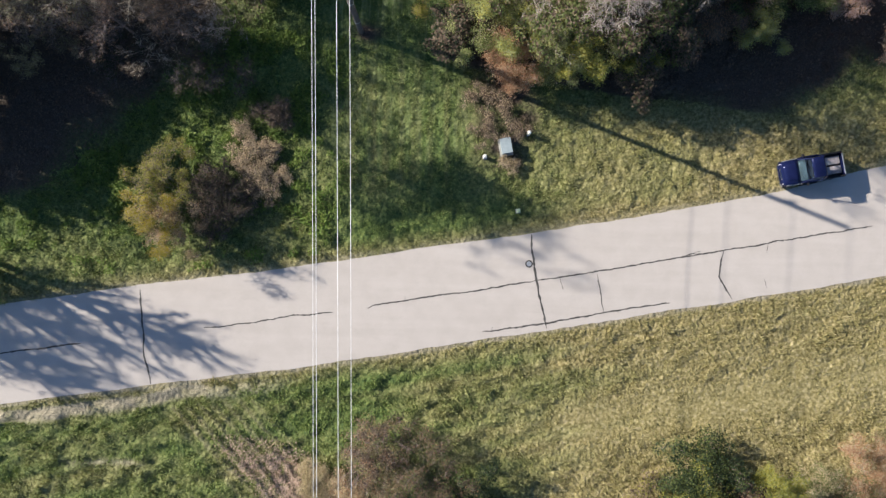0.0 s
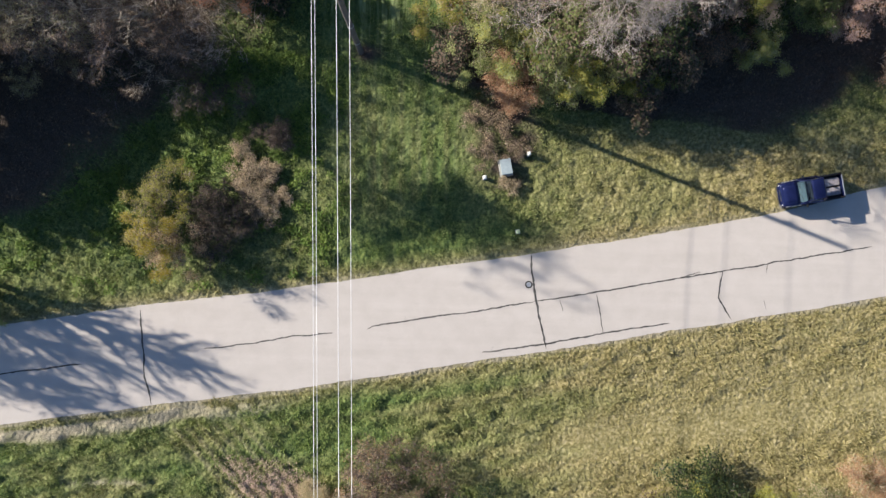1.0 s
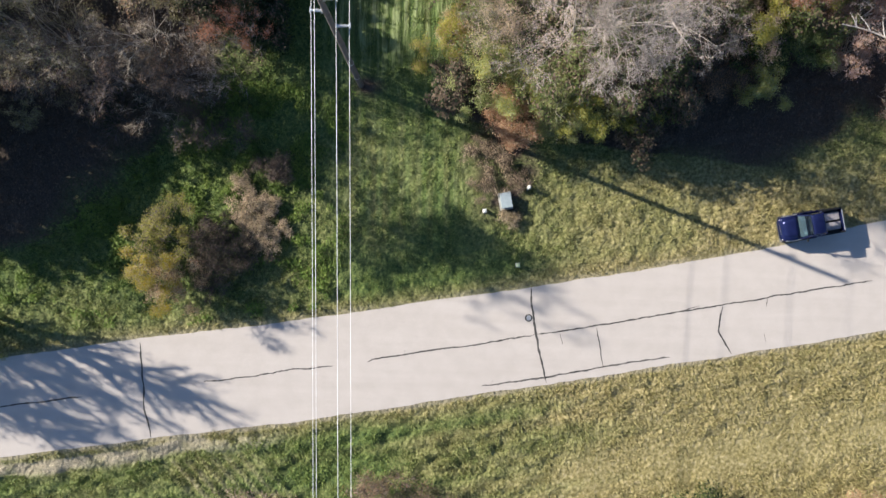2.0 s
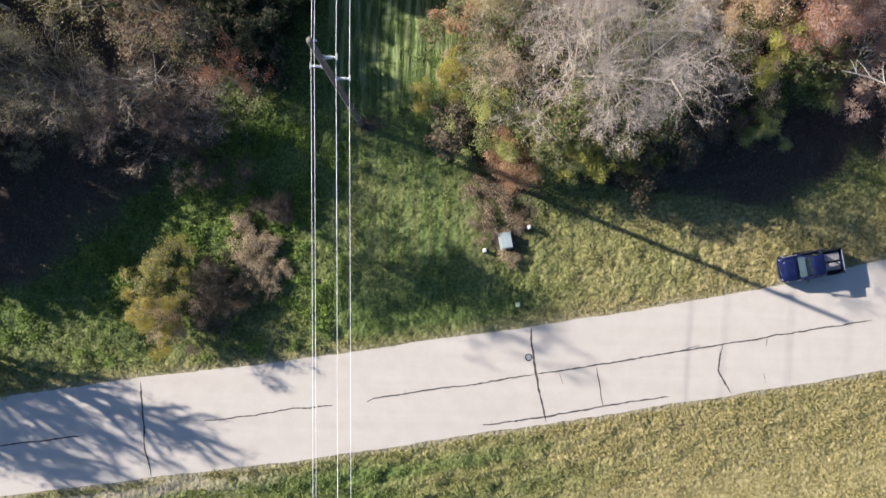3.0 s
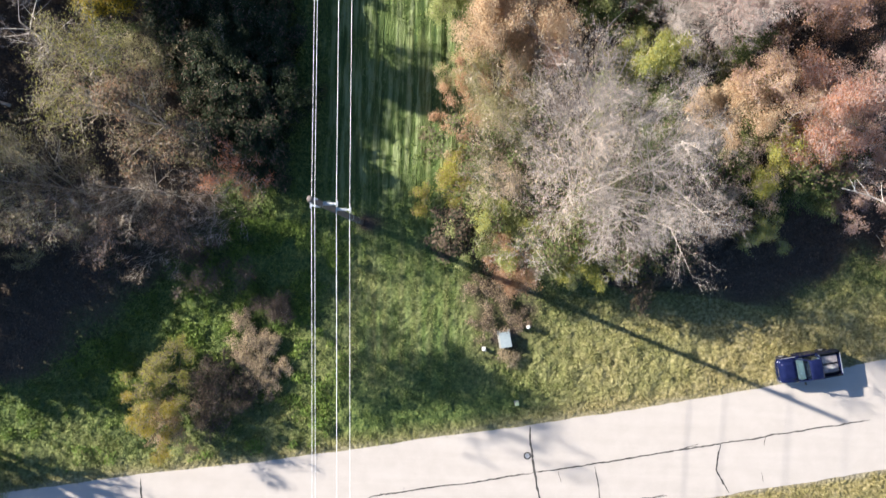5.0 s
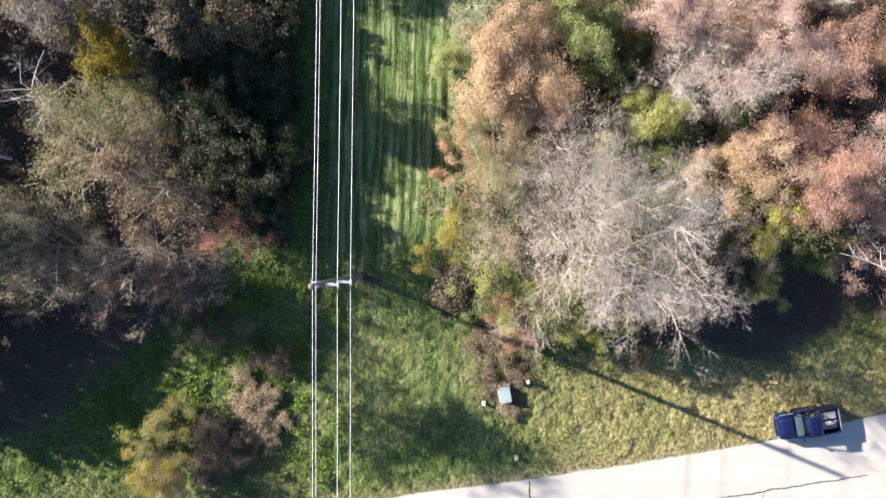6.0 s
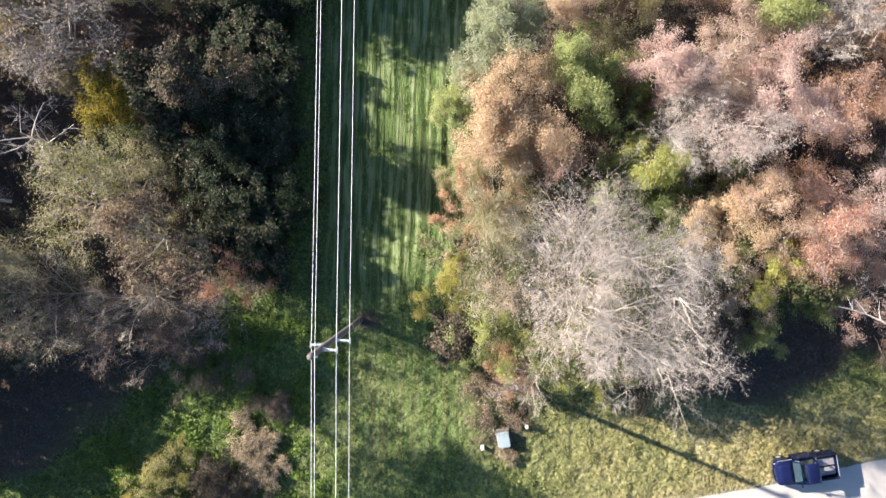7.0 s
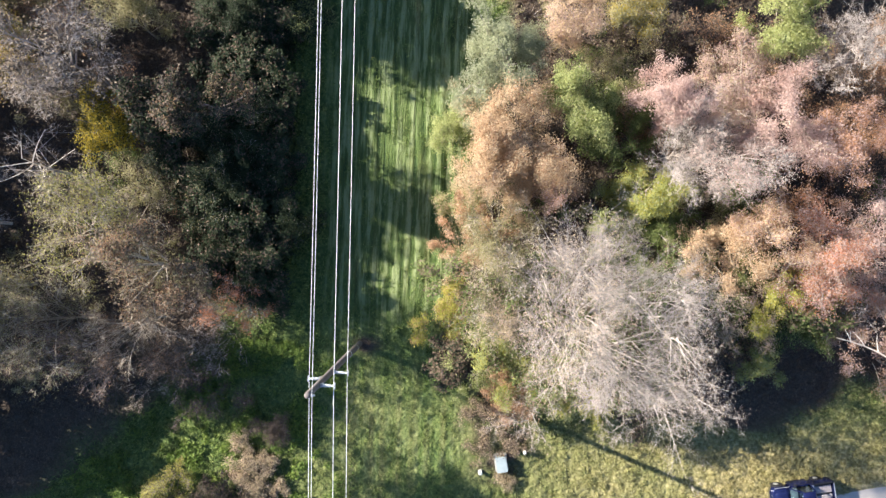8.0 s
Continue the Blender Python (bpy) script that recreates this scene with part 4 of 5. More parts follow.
# Second unseen tree, added for the shade it throws on the clearing.
tree(-44.0, 22.6, 20.0, 3.6, "tall bare brown tree in the wood", BARK_SHADED, ((LEAF_BROWN, 2500, 0.1, 0.2),), WEST, limbs=22, fork=(7, 6, 4), twig=0.016, thick=0.8, clear=0.68)
shrub(-18.6, 12.4, 4.6, 2.0, "bare brown brush at the wood's edge", BARK_SHADED, ((LEAF_BROWN, 2000, 0.09, 0.0),), WEST)
tree(-25.0, 32.6, 11.6, 2.4, "bright yellow leafy tree", BARK_TAN, ((LEAF_YELLOW, 5500, 0.11, 0.3), (LEAF_SHADED, 2500, 0.11, 0.1)), WEST)
tree(-31.0, 29.6, 10.0, 3.8, "bare tree with twisting white limbs", group=WEST, limbs=13, fork=(5, 5, 4), bark=BARK_GREY, trunk_bark=BARK_WHITE)
tree(-35.6, 25.4, 10.5, 3.6, "bare tree with pale limbs", group=WEST, limbs=13, fork=(6, 5, 4), bark=BARK_GREY, trunk_bark=BARK_WHITE)
tree(-26.4, 36.2, 15.0, 4.4, "bare grey tree with dense fine twigs", BARK_GREY, ((LEAF_BROWN, 2200, 0.14, 0.1),), WEST, limbs=18, fork=(8, 8, 7))
tree(-33.4, 37.4, 12.6, 4.2, "yellow-orange half-bare tree", BARK_TAN, ((LEAF_YELLOW, 3000, 0.1, 0.3), (LEAF_ORANGE, 4000, 0.1, 0.3)), WEST, limbs=15)
# Many of the next plants wear their shade in dark leaf colour.
tree(-20.6, 32.6, 5.8, 3.6, "dark olive tree in shade", BARK_BROWN, ((LEAF_SHADED, 6000, 0.11, 0.1), (LEAF_OLIVE, 900, 0.1, 0.3)), WEST)
tree(-15.8, 30.2, 4.8, 3.2, "dark green tree in shade with grey twigs", BARK_GREY, ((LEAF_SHADED, 6000, 0.11, 0.1),), WEST)
tree(-17.6, 34.6, 10.6, 3.0, "brown tree with rust-orange leaves", BARK_BROWN, ((LEAF_RUST, 1100, 0.1, 0.5), (LEAF_OLIVE, 1000, 0.1, 0.1), (LEAF_BROWN, 3600, 0.17, 0.1), (LEAF_SHADED, 2400, 0.16, 0.1)), WEST)
shrub(-14.2, 26.4, 3.4, 2.4, "dark green shrub in shade", BARK_BROWN, ((LEAF_SHADED, 5000, 0.12, 0.0),), WEST)
tree(-18.6, 28.4, 5.2, 3.2, "dark green half-bare tree", BARK_GREY, ((LEAF_SHADED, 4500, 0.11, 0.1), (LEAF_OLIVE, 500, 0.1, 0.3)), WEST)
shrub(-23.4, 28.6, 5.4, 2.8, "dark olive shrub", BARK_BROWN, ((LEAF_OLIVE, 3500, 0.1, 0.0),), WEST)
shrub(-15.4, 34.6, 3.8, 2.4, "dark bare shrub in shade", BARK_BROWN, ((LEAF_SHADED, 2500, 0.11, 0.0),), WEST)
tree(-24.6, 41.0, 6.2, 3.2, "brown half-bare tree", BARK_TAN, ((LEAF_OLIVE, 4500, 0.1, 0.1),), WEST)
tree(-16.8, 43.0, 4.4, 3.0, "dark green tree", BARK_BROWN, ((LEAF_SHADED, 6500, 0.11, 0.1),), WEST)
shrub(-12.2, 42.6, 2.4, 2.0, "green leafy shrub beside the mown strip", BARK_BROWN, ((LEAF_SHADED, 3500, 0.11, 0.0), (LEAF_LIME, 1500, 0.11, 0.1)), WEST)
tree(-34.0, 44.0, 9.6, 4.0, "brown half-bare tree", BARK_TAN, ((LEAF_OLIVE, 4500, 0.1, 0.2),), WEST)
tree(-27.6, 45.6, 8.2, 3.6, "bare grey-brown tree", group=WEST, limbs=13, bark=BARK_TAN)

# Shrub rows added to shade the strip, their leaves darkened as if shaded.
hedge = [shrub(x, y, h, 2.7, "dense dark green shrub along the mown strip", BARK_SHADED, ((LEAF_SHADED, 3400, 0.17, 0.0), (LEAF_BROWN, 900, 0.16, 0.0)), WEST, split=False, limbs=18, fork=(4, 4, 2))
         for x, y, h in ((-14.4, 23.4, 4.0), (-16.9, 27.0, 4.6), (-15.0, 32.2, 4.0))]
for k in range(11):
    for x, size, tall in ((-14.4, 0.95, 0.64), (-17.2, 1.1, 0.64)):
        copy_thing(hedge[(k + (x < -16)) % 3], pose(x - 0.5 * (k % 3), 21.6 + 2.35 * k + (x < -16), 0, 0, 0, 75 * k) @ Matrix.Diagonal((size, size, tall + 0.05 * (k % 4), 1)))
# Trees added to throw shade on the strip, the northern ones out of view.
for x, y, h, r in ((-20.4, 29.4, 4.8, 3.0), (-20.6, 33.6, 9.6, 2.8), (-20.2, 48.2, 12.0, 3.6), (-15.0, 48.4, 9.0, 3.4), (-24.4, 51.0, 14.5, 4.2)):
    tree(x, y, h, r, "dark olive half-bare tree of the wood", BARK_TAN, ((LEAF_SHADED, 4600, 0.16, 0.1), (LEAF_GREEN, 500, 0.09, 0.4), (LEAF_BROWN, 2600, 0.16, 0.1)), WEST, limbs=14, fork=(6, 5, 4))

for x, y, h, r in ((-25.2, 16.4, 7.4, 3.4), (-30.6, 16.6, 7.2, 3.4), (-20.4, 16.2, 6.4, 2.6)):
    tree(x, y, h, r, "bare purplish-brown tree with a haze of twigs", BARK_BROWN, ((LEAF_BROWN, 1500, 0.09, 0.2), (LEAF_RUST, 500, 0.08, 0.3)), WEST, limbs=18, fork=(7, 6, 5))

# clearing
shrub(-21.3, 4.0, 5.0, 1.5, "half-bare shrub with yellow-green leaves", BARK_BROWN, ((LEAF_OLIVE, 1200, 0.085, 0.2), (LEAF_YELLOWGREEN, 2800, 0.085, 0.2), (LEAF_BROWN, 500, 0.1, 0.0)), CLEARING, limbs=30, fork=(6, 5, 4))
shrub(-21.7, 2.2, 6.0, 1.5, "slim shrub with yellow leaves", BARK_BROWN, ((LEAF_YELLOWGREEN, 1200, 0.085, 0.4), (LEAF_YELLOW, 1800, 0.08, 0.45), (LEAF_TAN, 900, 0.08, 0.3), (LEAF_BROWN, 400, 0.1, 0.0)), CLEARING)
shrub(-20.3, 0.8, 3.2, 1.5, "tan-brown half-bare shrub", BARK_BROWN, ((LEAF_RUST, 900, 0.08, 0.2), (LEAF_TAN, 2000, 0.08, 0.2), (LEAF_BROWN, 600, 0.1, 0.0)), CLEARING, limbs=24, fork=(6, 5, 4))
# Low dark shrubs fill in the shade east of the taller ones.
for x, y, h, r in ((-18.4, 3.4, 2.0, 2.0), (-16.4, 2.8, 1.5, 2.0), (-17.4, 5.0, 1.5, 1.6), (-17.6, 1.6, 1.5, 1.7), (-15.2, 3.6, 1.1, 1.4)):
    shrub(x, y, h, r, "dark bare purplish-brown shrub", BARK_SHADED, ((LEAF_BROWN, 900, 0.09, 0.0), (LEAF_SHADED, 300, 0.1, 0.0)), CLEARING, limbs=26, fork=(6, 5, 4))
for x, y, h, r in ((-15.9, 8.6, 0.6, 1.1), (-15.2, 7.3, 0.9, 1.5), (-14.2, 6.5, 0.7, 1.3), (-15.8, 6.0, 0.5, 1.2), (-14.6, 5.2, 0.8, 1.4), (-13.7, 4.3, 0.7, 1.3), (-13.4, 7.4, 0.5, 1.0), (-12.9, 5.6, 0.4, 0.9)):
    shrub(x, y, h, r, "low dead tan brush in the clearing", BARK_TAN, ((LEAF_TAN, 760, 0.09, 0.0), (LEAF_DEAD, 260, 0.08, 0.0), (LEAF_BROWN, 360, 0.09, 0.0)), CLEARING, limbs=18, fork=(5, 4, 2))
shrub(-13.6, 9.8, 1.4, 1.3, "dark low dead brush", BARK_BROWN, ((LEAF_BROWN, 2500, 0.08, 0.0),), CLEARING)
for x, y, h, r in ((4.6, 11.0, 0.55, 2.4), (2.9, 12.4, 0.6, 2.0), (3.3, 9.8, 0.6, 1.5), (5.6, 9.6, 0.5, 1.2)):
    shrub(x, y, h, r, "low brown and tan dead weeds behind the cabinet", BARK_TAN, ((LEAF_BROWN, 900, 0.08, 0.0), (LEAF_TAN, 260, 0.08, 0.0), (LEAF_DEAD, 160, 0.07, 0.0)), CLEARING, limbs=14, fork=(4, 3, 2))
shrub(5.3, 6.7, 0.4, 0.8, "low tan dead weeds before the cabinet", BARK_TAN, ((LEAF_TAN, 500, 0.07, 0.0), (LEAF_BROWN, 300, 0.07, 0.0)), CLEARING)
shrub(-35.4, -3.4, 2.0, 1.4, "dark green shrub at the roadside", BARK_BROWN, ((LEAF_GREEN, 2500, 0.1, 0.0),), CLEARING)

# south of the road
shrub(-4.0, -15.8, 2.6, 3.6, "dense bare brown brush", BARK_BROWN, ((LEAF_BROWN, 2600, 0.1, 0.0), (LEAF_RUST, 700, 0.08, 0.3), (LEAF_TAN, 500, 0.08, 0.4)), SOUTH, limbs=30, fork=(6, 6, 4))
shrub(-0.6, -17.8, 2.8, 3.4, "brown and green brush", BARK_BROWN, ((LEAF_GREEN, 1300, 0.09, 0.2), (LEAF_RUST, 700, 0.08, 0.3), (LEAF_BROWN, 2600, 0.11, 0.0)), SOUTH, limbs=28)
shrub(-5.6, -19.0, 2.6, 2.4, "tan and brown brush", BARK_TAN, ((LEAF_TAN, 3500, 0.08, 0.0), (LEAF_RUST, 1500, 0.08, 0.0)), SOUTH)
shrub(-9.0, -18.4, 1.2, 2.2, "low tan dead grass clump", BARK_TAN, ((LEAF_TAN, 4500, 0.08, 0.0), (LEAF_OLIVE, 1500, 0.08, 0.0)), SOUTH)
shrub(3.2, -19.6, 2.4, 2.3, "dark green and brown brush", BARK_BROWN, ((LEAF_SHADED, 2200, 0.15, 0.0), (LEAF_GREEN, 1800, 0.09, 0.2)), SOUTH)
shrub(19.6, -17.0, 3.0, 4.0, "dark green bush with ragged top", BARK_BROWN, ((LEAF_SHADED, 2600, 0.16, 0.0), (LEAF_GREEN, 5000, 0.1, 0.0)), SOUTH, limbs=30)
shrub(20.2, -19.6, 3.8, 3.9, "yellowish green bush before a darker one", BARK_BROWN, ((LEAF_SHADED, 1500, 0.16, 0.0), (LEAF_GREEN, 3000, 0.1, 0.0), (LEAF_YELLOWGREEN, 3600, 0.1, 0.2)), SOUTH, limbs=30)
shrub(16.0, -18.6, 1.8, 2.4, "straw-coloured and green bush", BARK_TAN, ((LEAF_YELLOWGREEN, 1800, 0.1, 0.0), (LEAF_TAN, 2600, 0.09, 0.0), (LEAF_BROWN, 900, 0.15, 0.0)), SOUTH)
shrub(24.4, -18.6, 2.2, 2.2, "dark rust bush", BARK_SHADED, ((LEAF_RUST, 1400, 0.09, 0.0), (LEAF_BROWN, 2200, 0.15, 0.0)), SOUTH)
shrub(26.2, -17.8, 2.8, 1.6, "bright yellow-green bush", BARK_TAN, ((LEAF_YELLOWGREEN, 3500, 0.1, 0.0), (LEAF_LIME, 1500, 0.1, 0.1)), SOUTH)
shrub(29.4, -17.4, 2.6, 1.9, "tan and green bush", BARK_TAN, ((LEAF_TAN, 2500, 0.08, 0.0), (LEAF_GREEN, 1800, 0.09, 0.0)), SOUTH)
shrub(33.0, -15.2, 3.2, 2.6, "tan-orange bush", BARK_TAN, ((LEAF_RUST, 3500, 0.09, 0.0), (LEAF_TAN, 2000, 0.09, 0.0)), SOUTH)
shrub(33.0, -18.6, 2.6, 2.2, "green and rust bush", BARK_BROWN, ((LEAF_GREEN, 2500, 0.09, 0.0), (LEAF_RUST, 2000, 0.09, 0.0)), SOUTH)

# the woods go on beyond the view: unseen trees added so that their shade falls into the open
far_bare = tree(-49.0, 2.0, 17.6, 3.2, "tall bare roadside tree", BARK_BROWN, ((LEAF_BROWN, 600, 0.15, 0.5),), WEST, limbs=16, fork=(6, 4, 2), twig=0.03, thick=1.8, bough=1.7, clear=0.5, split=False)
for k, (x, y, s) in enumerate(((-56.5, 2.0, 0.95), (-55.0, -1.5, 0.95), (-64.0, 2.0, 1.05), (-46.0, 1.6, 0.92), (-53.0, 0.6, 0.95), (-60.0, 0.4, 1.1))):
    copy_thing(far_bare, pose(x, y, 0, 0, 0, 70 * k) @ Matrix.Diagonal((s, s, s, 1)))
far_leafy = tree(-41.5, 11.8, 11.6, 3.9, "half-bare brown tree of the wood", BARK_BROWN, ((LEAF_OLIVE, 450, 0.5, 0.2), (LEAF_BROWN, 550, 0.5, 0.05)), WEST, limbs=14, fork=(4, 4, 2), twig=0.02, split=False)
# Sizes and spacing set by where their shade should end.
for x, y, s in ((-40.6, 20.8, 0.95), (-46.4, 21.8, 1.05), (-52.0, 24.0, 1.22), (-38.5, 15.0, 0.69), (-39.4, 17.6, 0.8), (-37.8, 12.4, 0.64), (-37.4, 16.4, 0.64), (-40.4, 13.8, 0.73), (-38.6, 10.2, 0.6), (-44.5, 15.4, 0.62)):
    copy_thing(far_leafy, pose(x, y, 0, 0, 0, 40 * x) @ Matrix.Diagonal((s, s, s, 1)))
rnd = random.Random(7)
for i in range(5):
    for j in range(9):
        x, y = -41 - 6.2 * i + rnd.uniform(-2, 2), 11.6 + 5.8 * j + rnd.uniform(-1.3, 1.3)
        if (i, j) != (0, 0) and not (j == 1 and i < 3):
            s = rnd.uniform(0.95, 1.25) if j < 4 else rnd.uniform(0.75, 1.0)
            copy_thing(far_leafy, pose(x, y, 0, 0, 0, rnd.uniform(0, 360)) @ Matrix.Diagonal((s, s, s, 1)))
for i in range(8):
    for x0 in (-36, -22, 6, 20, 34):
        if i < 3 and (i + x0) % 2 == 0:
            s = rnd.uniform(0.8, 1.15)
            ob = copy_thing(far_leafy, pose(x0 + rnd.uniform(-4, 4), 51 + 6 * i + rnd.uniform(-2, 2), 0, 0, 0, rnd.uniform(0, 360)) @ Matrix.Diagonal((s, s, s, 1)))
            ob["group"] = EAST if x0 > 0 else WEST
for i in range(6):
    s = rnd.uniform(0.75, 1.0)
    copy_thing(far_leafy, pose(41 + rnd.uniform(-1, 5), 18 + 6 * i, 0, 0, 0, rnd.uniform(0, 360)) @ Matrix.Diagonal((s, s, s, 1)))["group"] = EAST

# low brush that fills the woods between the trees
fillers = []
for k, (bark, leaves, colour) in enumerate((
        (BARK_BROWN, ((LEAF_BROWN, 900, 0.1, 0.0), (LEAF_OLIVE, 500, 0.1, 0.0)), "brown"), (BARK_TAN, ((LEAF_GREEN, 1400, 0.11, 0.0),), "dark green"),
        (BARK_GREY, ((LEAF_OLIVE, 900, 0.1, 0.0),), "greyish olive"), (BARK_BROWN, ((LEAF_RUST, 900, 0.1, 0.0), (LEAF_BROWN, 500, 0.1, 0.0)), "rust-brown"))):
    fillers.append(shrub((6.2, 10.8, 18.0, 28.5)[k], (27.5, 39.5, 30.0, 22.8)[k], 3.4, 2.2, "low %s brush under the trees" % colour, bark, leaves, EAST, limbs=16, fork=(4, 3, 3), split=False))
filled = 0
while filled < 44:
    x, y = rnd.uniform(-37, 36), rnd.uniform(9, 48)
    if float(wood_and_shade(np.array([x]), np.array([y]))[0]) > 0.9 and not (x < -18 and y < 14) and not (x > 8 and y < 17.5):
        s = rnd.uniform(0.7, 1.3)
        copy_thing(fillers[filled % 4], pose(x, y, 0, 0, 0, rnd.uniform(0, 360)) @ Matrix.Diagonal((s, s, s, 1)))["group"] = EAST if x > -5 else WEST
        filled += 1


# ---- pickup truck ----
def hull(rings):
    """A closed skin over rings of points, capped at both ends."""
    bm = bmesh.new()
    made = [[bm.verts.new(p) for p in ring] for ring in rings]
    k = len(rings[0])
    for a, b in zip(made, made[1:]):
        for i in range(k):
            bm.faces.new((a[i], a[(i + 1) % k], b[(i + 1) % k], b[i]))
    bm.faces.new(made[0][::-1])
    bm.faces.new(made[-1])
    bmesh.ops.recalc_face_normals(bm, faces=list(bm.faces))
    return bm


def ring(x, half, low, high, shoulder=0.12, tuck=0.06):
    """One cross-section of a car body."""
    right = [(half - tuck, low), (half, low + 0.2), (half, high - shoulder), (half - 0.05, high - 0.03), (half * 0.7, high)]
    return [(x, y, z) for y, z in right] + [(x, -y, z) for y, z in right[::-1]]


def slab(corners, thickness):
    """A flat plate over four corners, with thickness to the back."""
    a, b, c, d = [Vector(p) for p in corners]
    n = (b - a).cross(d - a).normalized() * thickness
    bm = bmesh.new()
    top = [bm.verts.new(p) for p in (a, b, c, d)]
    low = [bm.verts.new(p - n) for p in (a, b, c, d)]
    bm.faces.new(top)
    bm.faces.new(low[::-1])
    for i in range(4):
        bm.faces.new((top[i], low[i], low[(i + 1) % 4], top[(i + 1) % 4]))
    bmesh.ops.recalc_face_normals(bm, faces=list(bm.faces))
    return bm


def rod(a, b, radius, sides=6):
    v, q = tubes(np.array([[a, ((Vector(a) + Vector(b)) / 2)[:], b]], float), np.full((1, 3), radius), sides)
    bm = bmesh.new()
    vs = [bm.verts.new(p) for p in v]
    for f in q:
        bm.faces.new([vs[i] for i in f])
    bm.faces.new(vs[:sides][::-1])
    bm.faces.new(vs[-sides:])
    return bm


CAR_GLASS, nodes_, links_, shade_ = shader("clear_car_glass", 0.02)
shade_.inputs["Transmission Weight"].default_value, shade_.inputs["IOR"].default_value = 1.0, 1.45
shade_.inputs["Specular IOR Level"].default_value = 0.5
shade_.inputs["Base Color"].default_value = (0.5, 0.62, 0.66, 1)


PARKED = pose(28.55, 6.93, 0.02, 0, 0, 11.6) @ Matrix.Diagonal((0.96, 1.09, 1, 1))


def pickup_truck():
    root = thing("pickup_truck", PARKED, "dark blue pickup truck parked on the grassy road verge", "pickup truck")
    front = part("front_body", hull([ring(-2.53, 0.66, 0.42, 0.86), ring(-2.48, 0.77, 0.4, 0.95), ring(-2.34, 0.86, 0.38, 1.0), ring(-2.05, 0.905, 0.36, 1.05, 0.2), ring(-1.6, 0.91, 0.36, 1.1, 0.2), ring(-1.02, 0.91, 0.36, 1.14, 0.2)]), PAINT_BLUE, root, "", True)
    hood = part("hood", hull([[(x, w, z), (x, w * 0.6, z + 0.035), (x, -w * 0.6, z + 0.035), (x, -w, z), (x, -w, z - 0.03), (x, w, z - 0.03)] for x, w, z in ((-2.36, 0.6, 0.985), (-2.0, 0.66, 1.05), (-1.5, 0.69, 1.105), (-1.2, 0.7, 1.13))]), PAINT_BLUE, root, "", True)
    part("lower_cab", hull([ring(-1.02, 0.9, 0.36, 1.14), ring(-0.2, 0.91, 0.36, 1.14), ring(0.62, 0.91, 0.36, 1.14)][:1] + [ring(-1.0, 0.9, 0.36, 0.7), ring(0.6, 0.91, 0.36, 0.7)]), PAINT_BLUE, root)
    for s in (-1, 1):
        door = part("door", slab([(-0.98, 0.905 * s, 0.5), (0.6, 0.915 * s, 0.5), (0.6, 0.9 * s, 1.16), (-0.98, 0.89 * s, 1.14)], 0.06), PAINT_BLUE, root)
        part("door_handle", block(0.16, 0.03, 0.04, (0.4, 0.925 * s, 1.0), 0.008), CHROME, door)
        mirror = part("wing_mirror", block(0.12, 0.2, 0.16, (-0.72, 1.03 * s, 1.15), 0.03), BLACK, root)
        part("mirror_glass", block(0.01, 0.16, 0.12, (-0.655, 1.03 * s, 1.17), 0), CHROME, mirror)
        part("windscreen_pillar", rod((-1.2, 0.84 * s, 1.15), (-0.4, 0.67 * s, 1.84), 0.045), PAINT_BLUE, root)
        part("rear_pillar", rod((0.6, 0.86 * s, 1.13), (0.48, 0.68 * s, 1.84), 0.07), PAINT_BLUE, root)
        pane = part("side_window", slab([(-0.9, 0.85 * s, 1.15), (0.58, 0.86 * s, 1.15), (0.46, 0.69 * s, 1.8), (-0.42, 0.68 * s, 1.8)], 0.008), CAR_GLASS, root)
        lamp = part("headlight", block(0.08, 0.3, 0.17, (-2.47, 0.6 * s, 0.72), 0.025), LAMP_CLEAR, root)
        part("tail_light", block(0.06, 0.14, 0.36, (2.6, 0.8 * s, 0.72), 0.02), LAMP_RED, root)
        part("bed_side", hull([[(x, 0.91 * s, 0.4), (x, 0.93 * s, 0.75), (x, 0.9 * s, 1.16), (x, 0.8 * s, 1.17), (x, 0.78 * s, 0.74), (x, 0.78 * s, 0.42)] for x in (0.66, 1.4, 2.0, 2.57)]), PAINT_BLUE, root)
        part("bed_rail", block(1.86, 0.12, 0.03, (1.62, 0.85 * s, 1.17), 0.01), BLACK, root)
        # Strip added for the sky's gleam on the wing's edge.
        part("fender_glint", rod((-2.3, 0.87 * s, 0.93), (-1.1, 0.915 * s, 1.05), 0.024), STEEL, root, "pale strip that stands for the wing's sky glint")
        part("side_step", block(1.7, 0.14, 0.05, (-0.15, 0.95 * s, 0.36), 0.015), BLACK, root)
        for x in (-1.72, 1.55):
            wheel = part("wheel", lathe([(0.2, -0.12), (0.33, -0.13), (0.37, -0.09), (0.375, 0.0), (0.37, 0.09), (0.33, 0.13), (0.2, 0.12)], 20), RUBBER, root, "", True)
            wheel.matrix_local = pose(x, 0.82 * s, 0.365, 90, 0, 0)
            rim = part("rim", lathe([(0.05, -0.14), (0.19, -0.125), (0.21, -0.1), (0.21, 0.1), (0.19, 0.125), (0.05, 0.14)], 16), STEEL, wheel, "", True)
            arch = part("wheel_arch", lathe([(0.46, -0.05), (0.47, 0.0), (0.44, 0.05)], 20), BLACK, root)
            arch.matrix_local = pose(x, 0.875 * s, 0.43, 90, 0, 0)
    wind = part("windscreen", slab([(-1.2, -0.8, 1.185), (-0.4, -0.64, 1.82), (-0.4, 0.64, 1.82), (-1.2, 0.8, 1.185)], 0.01), CAR_GLASS, root)
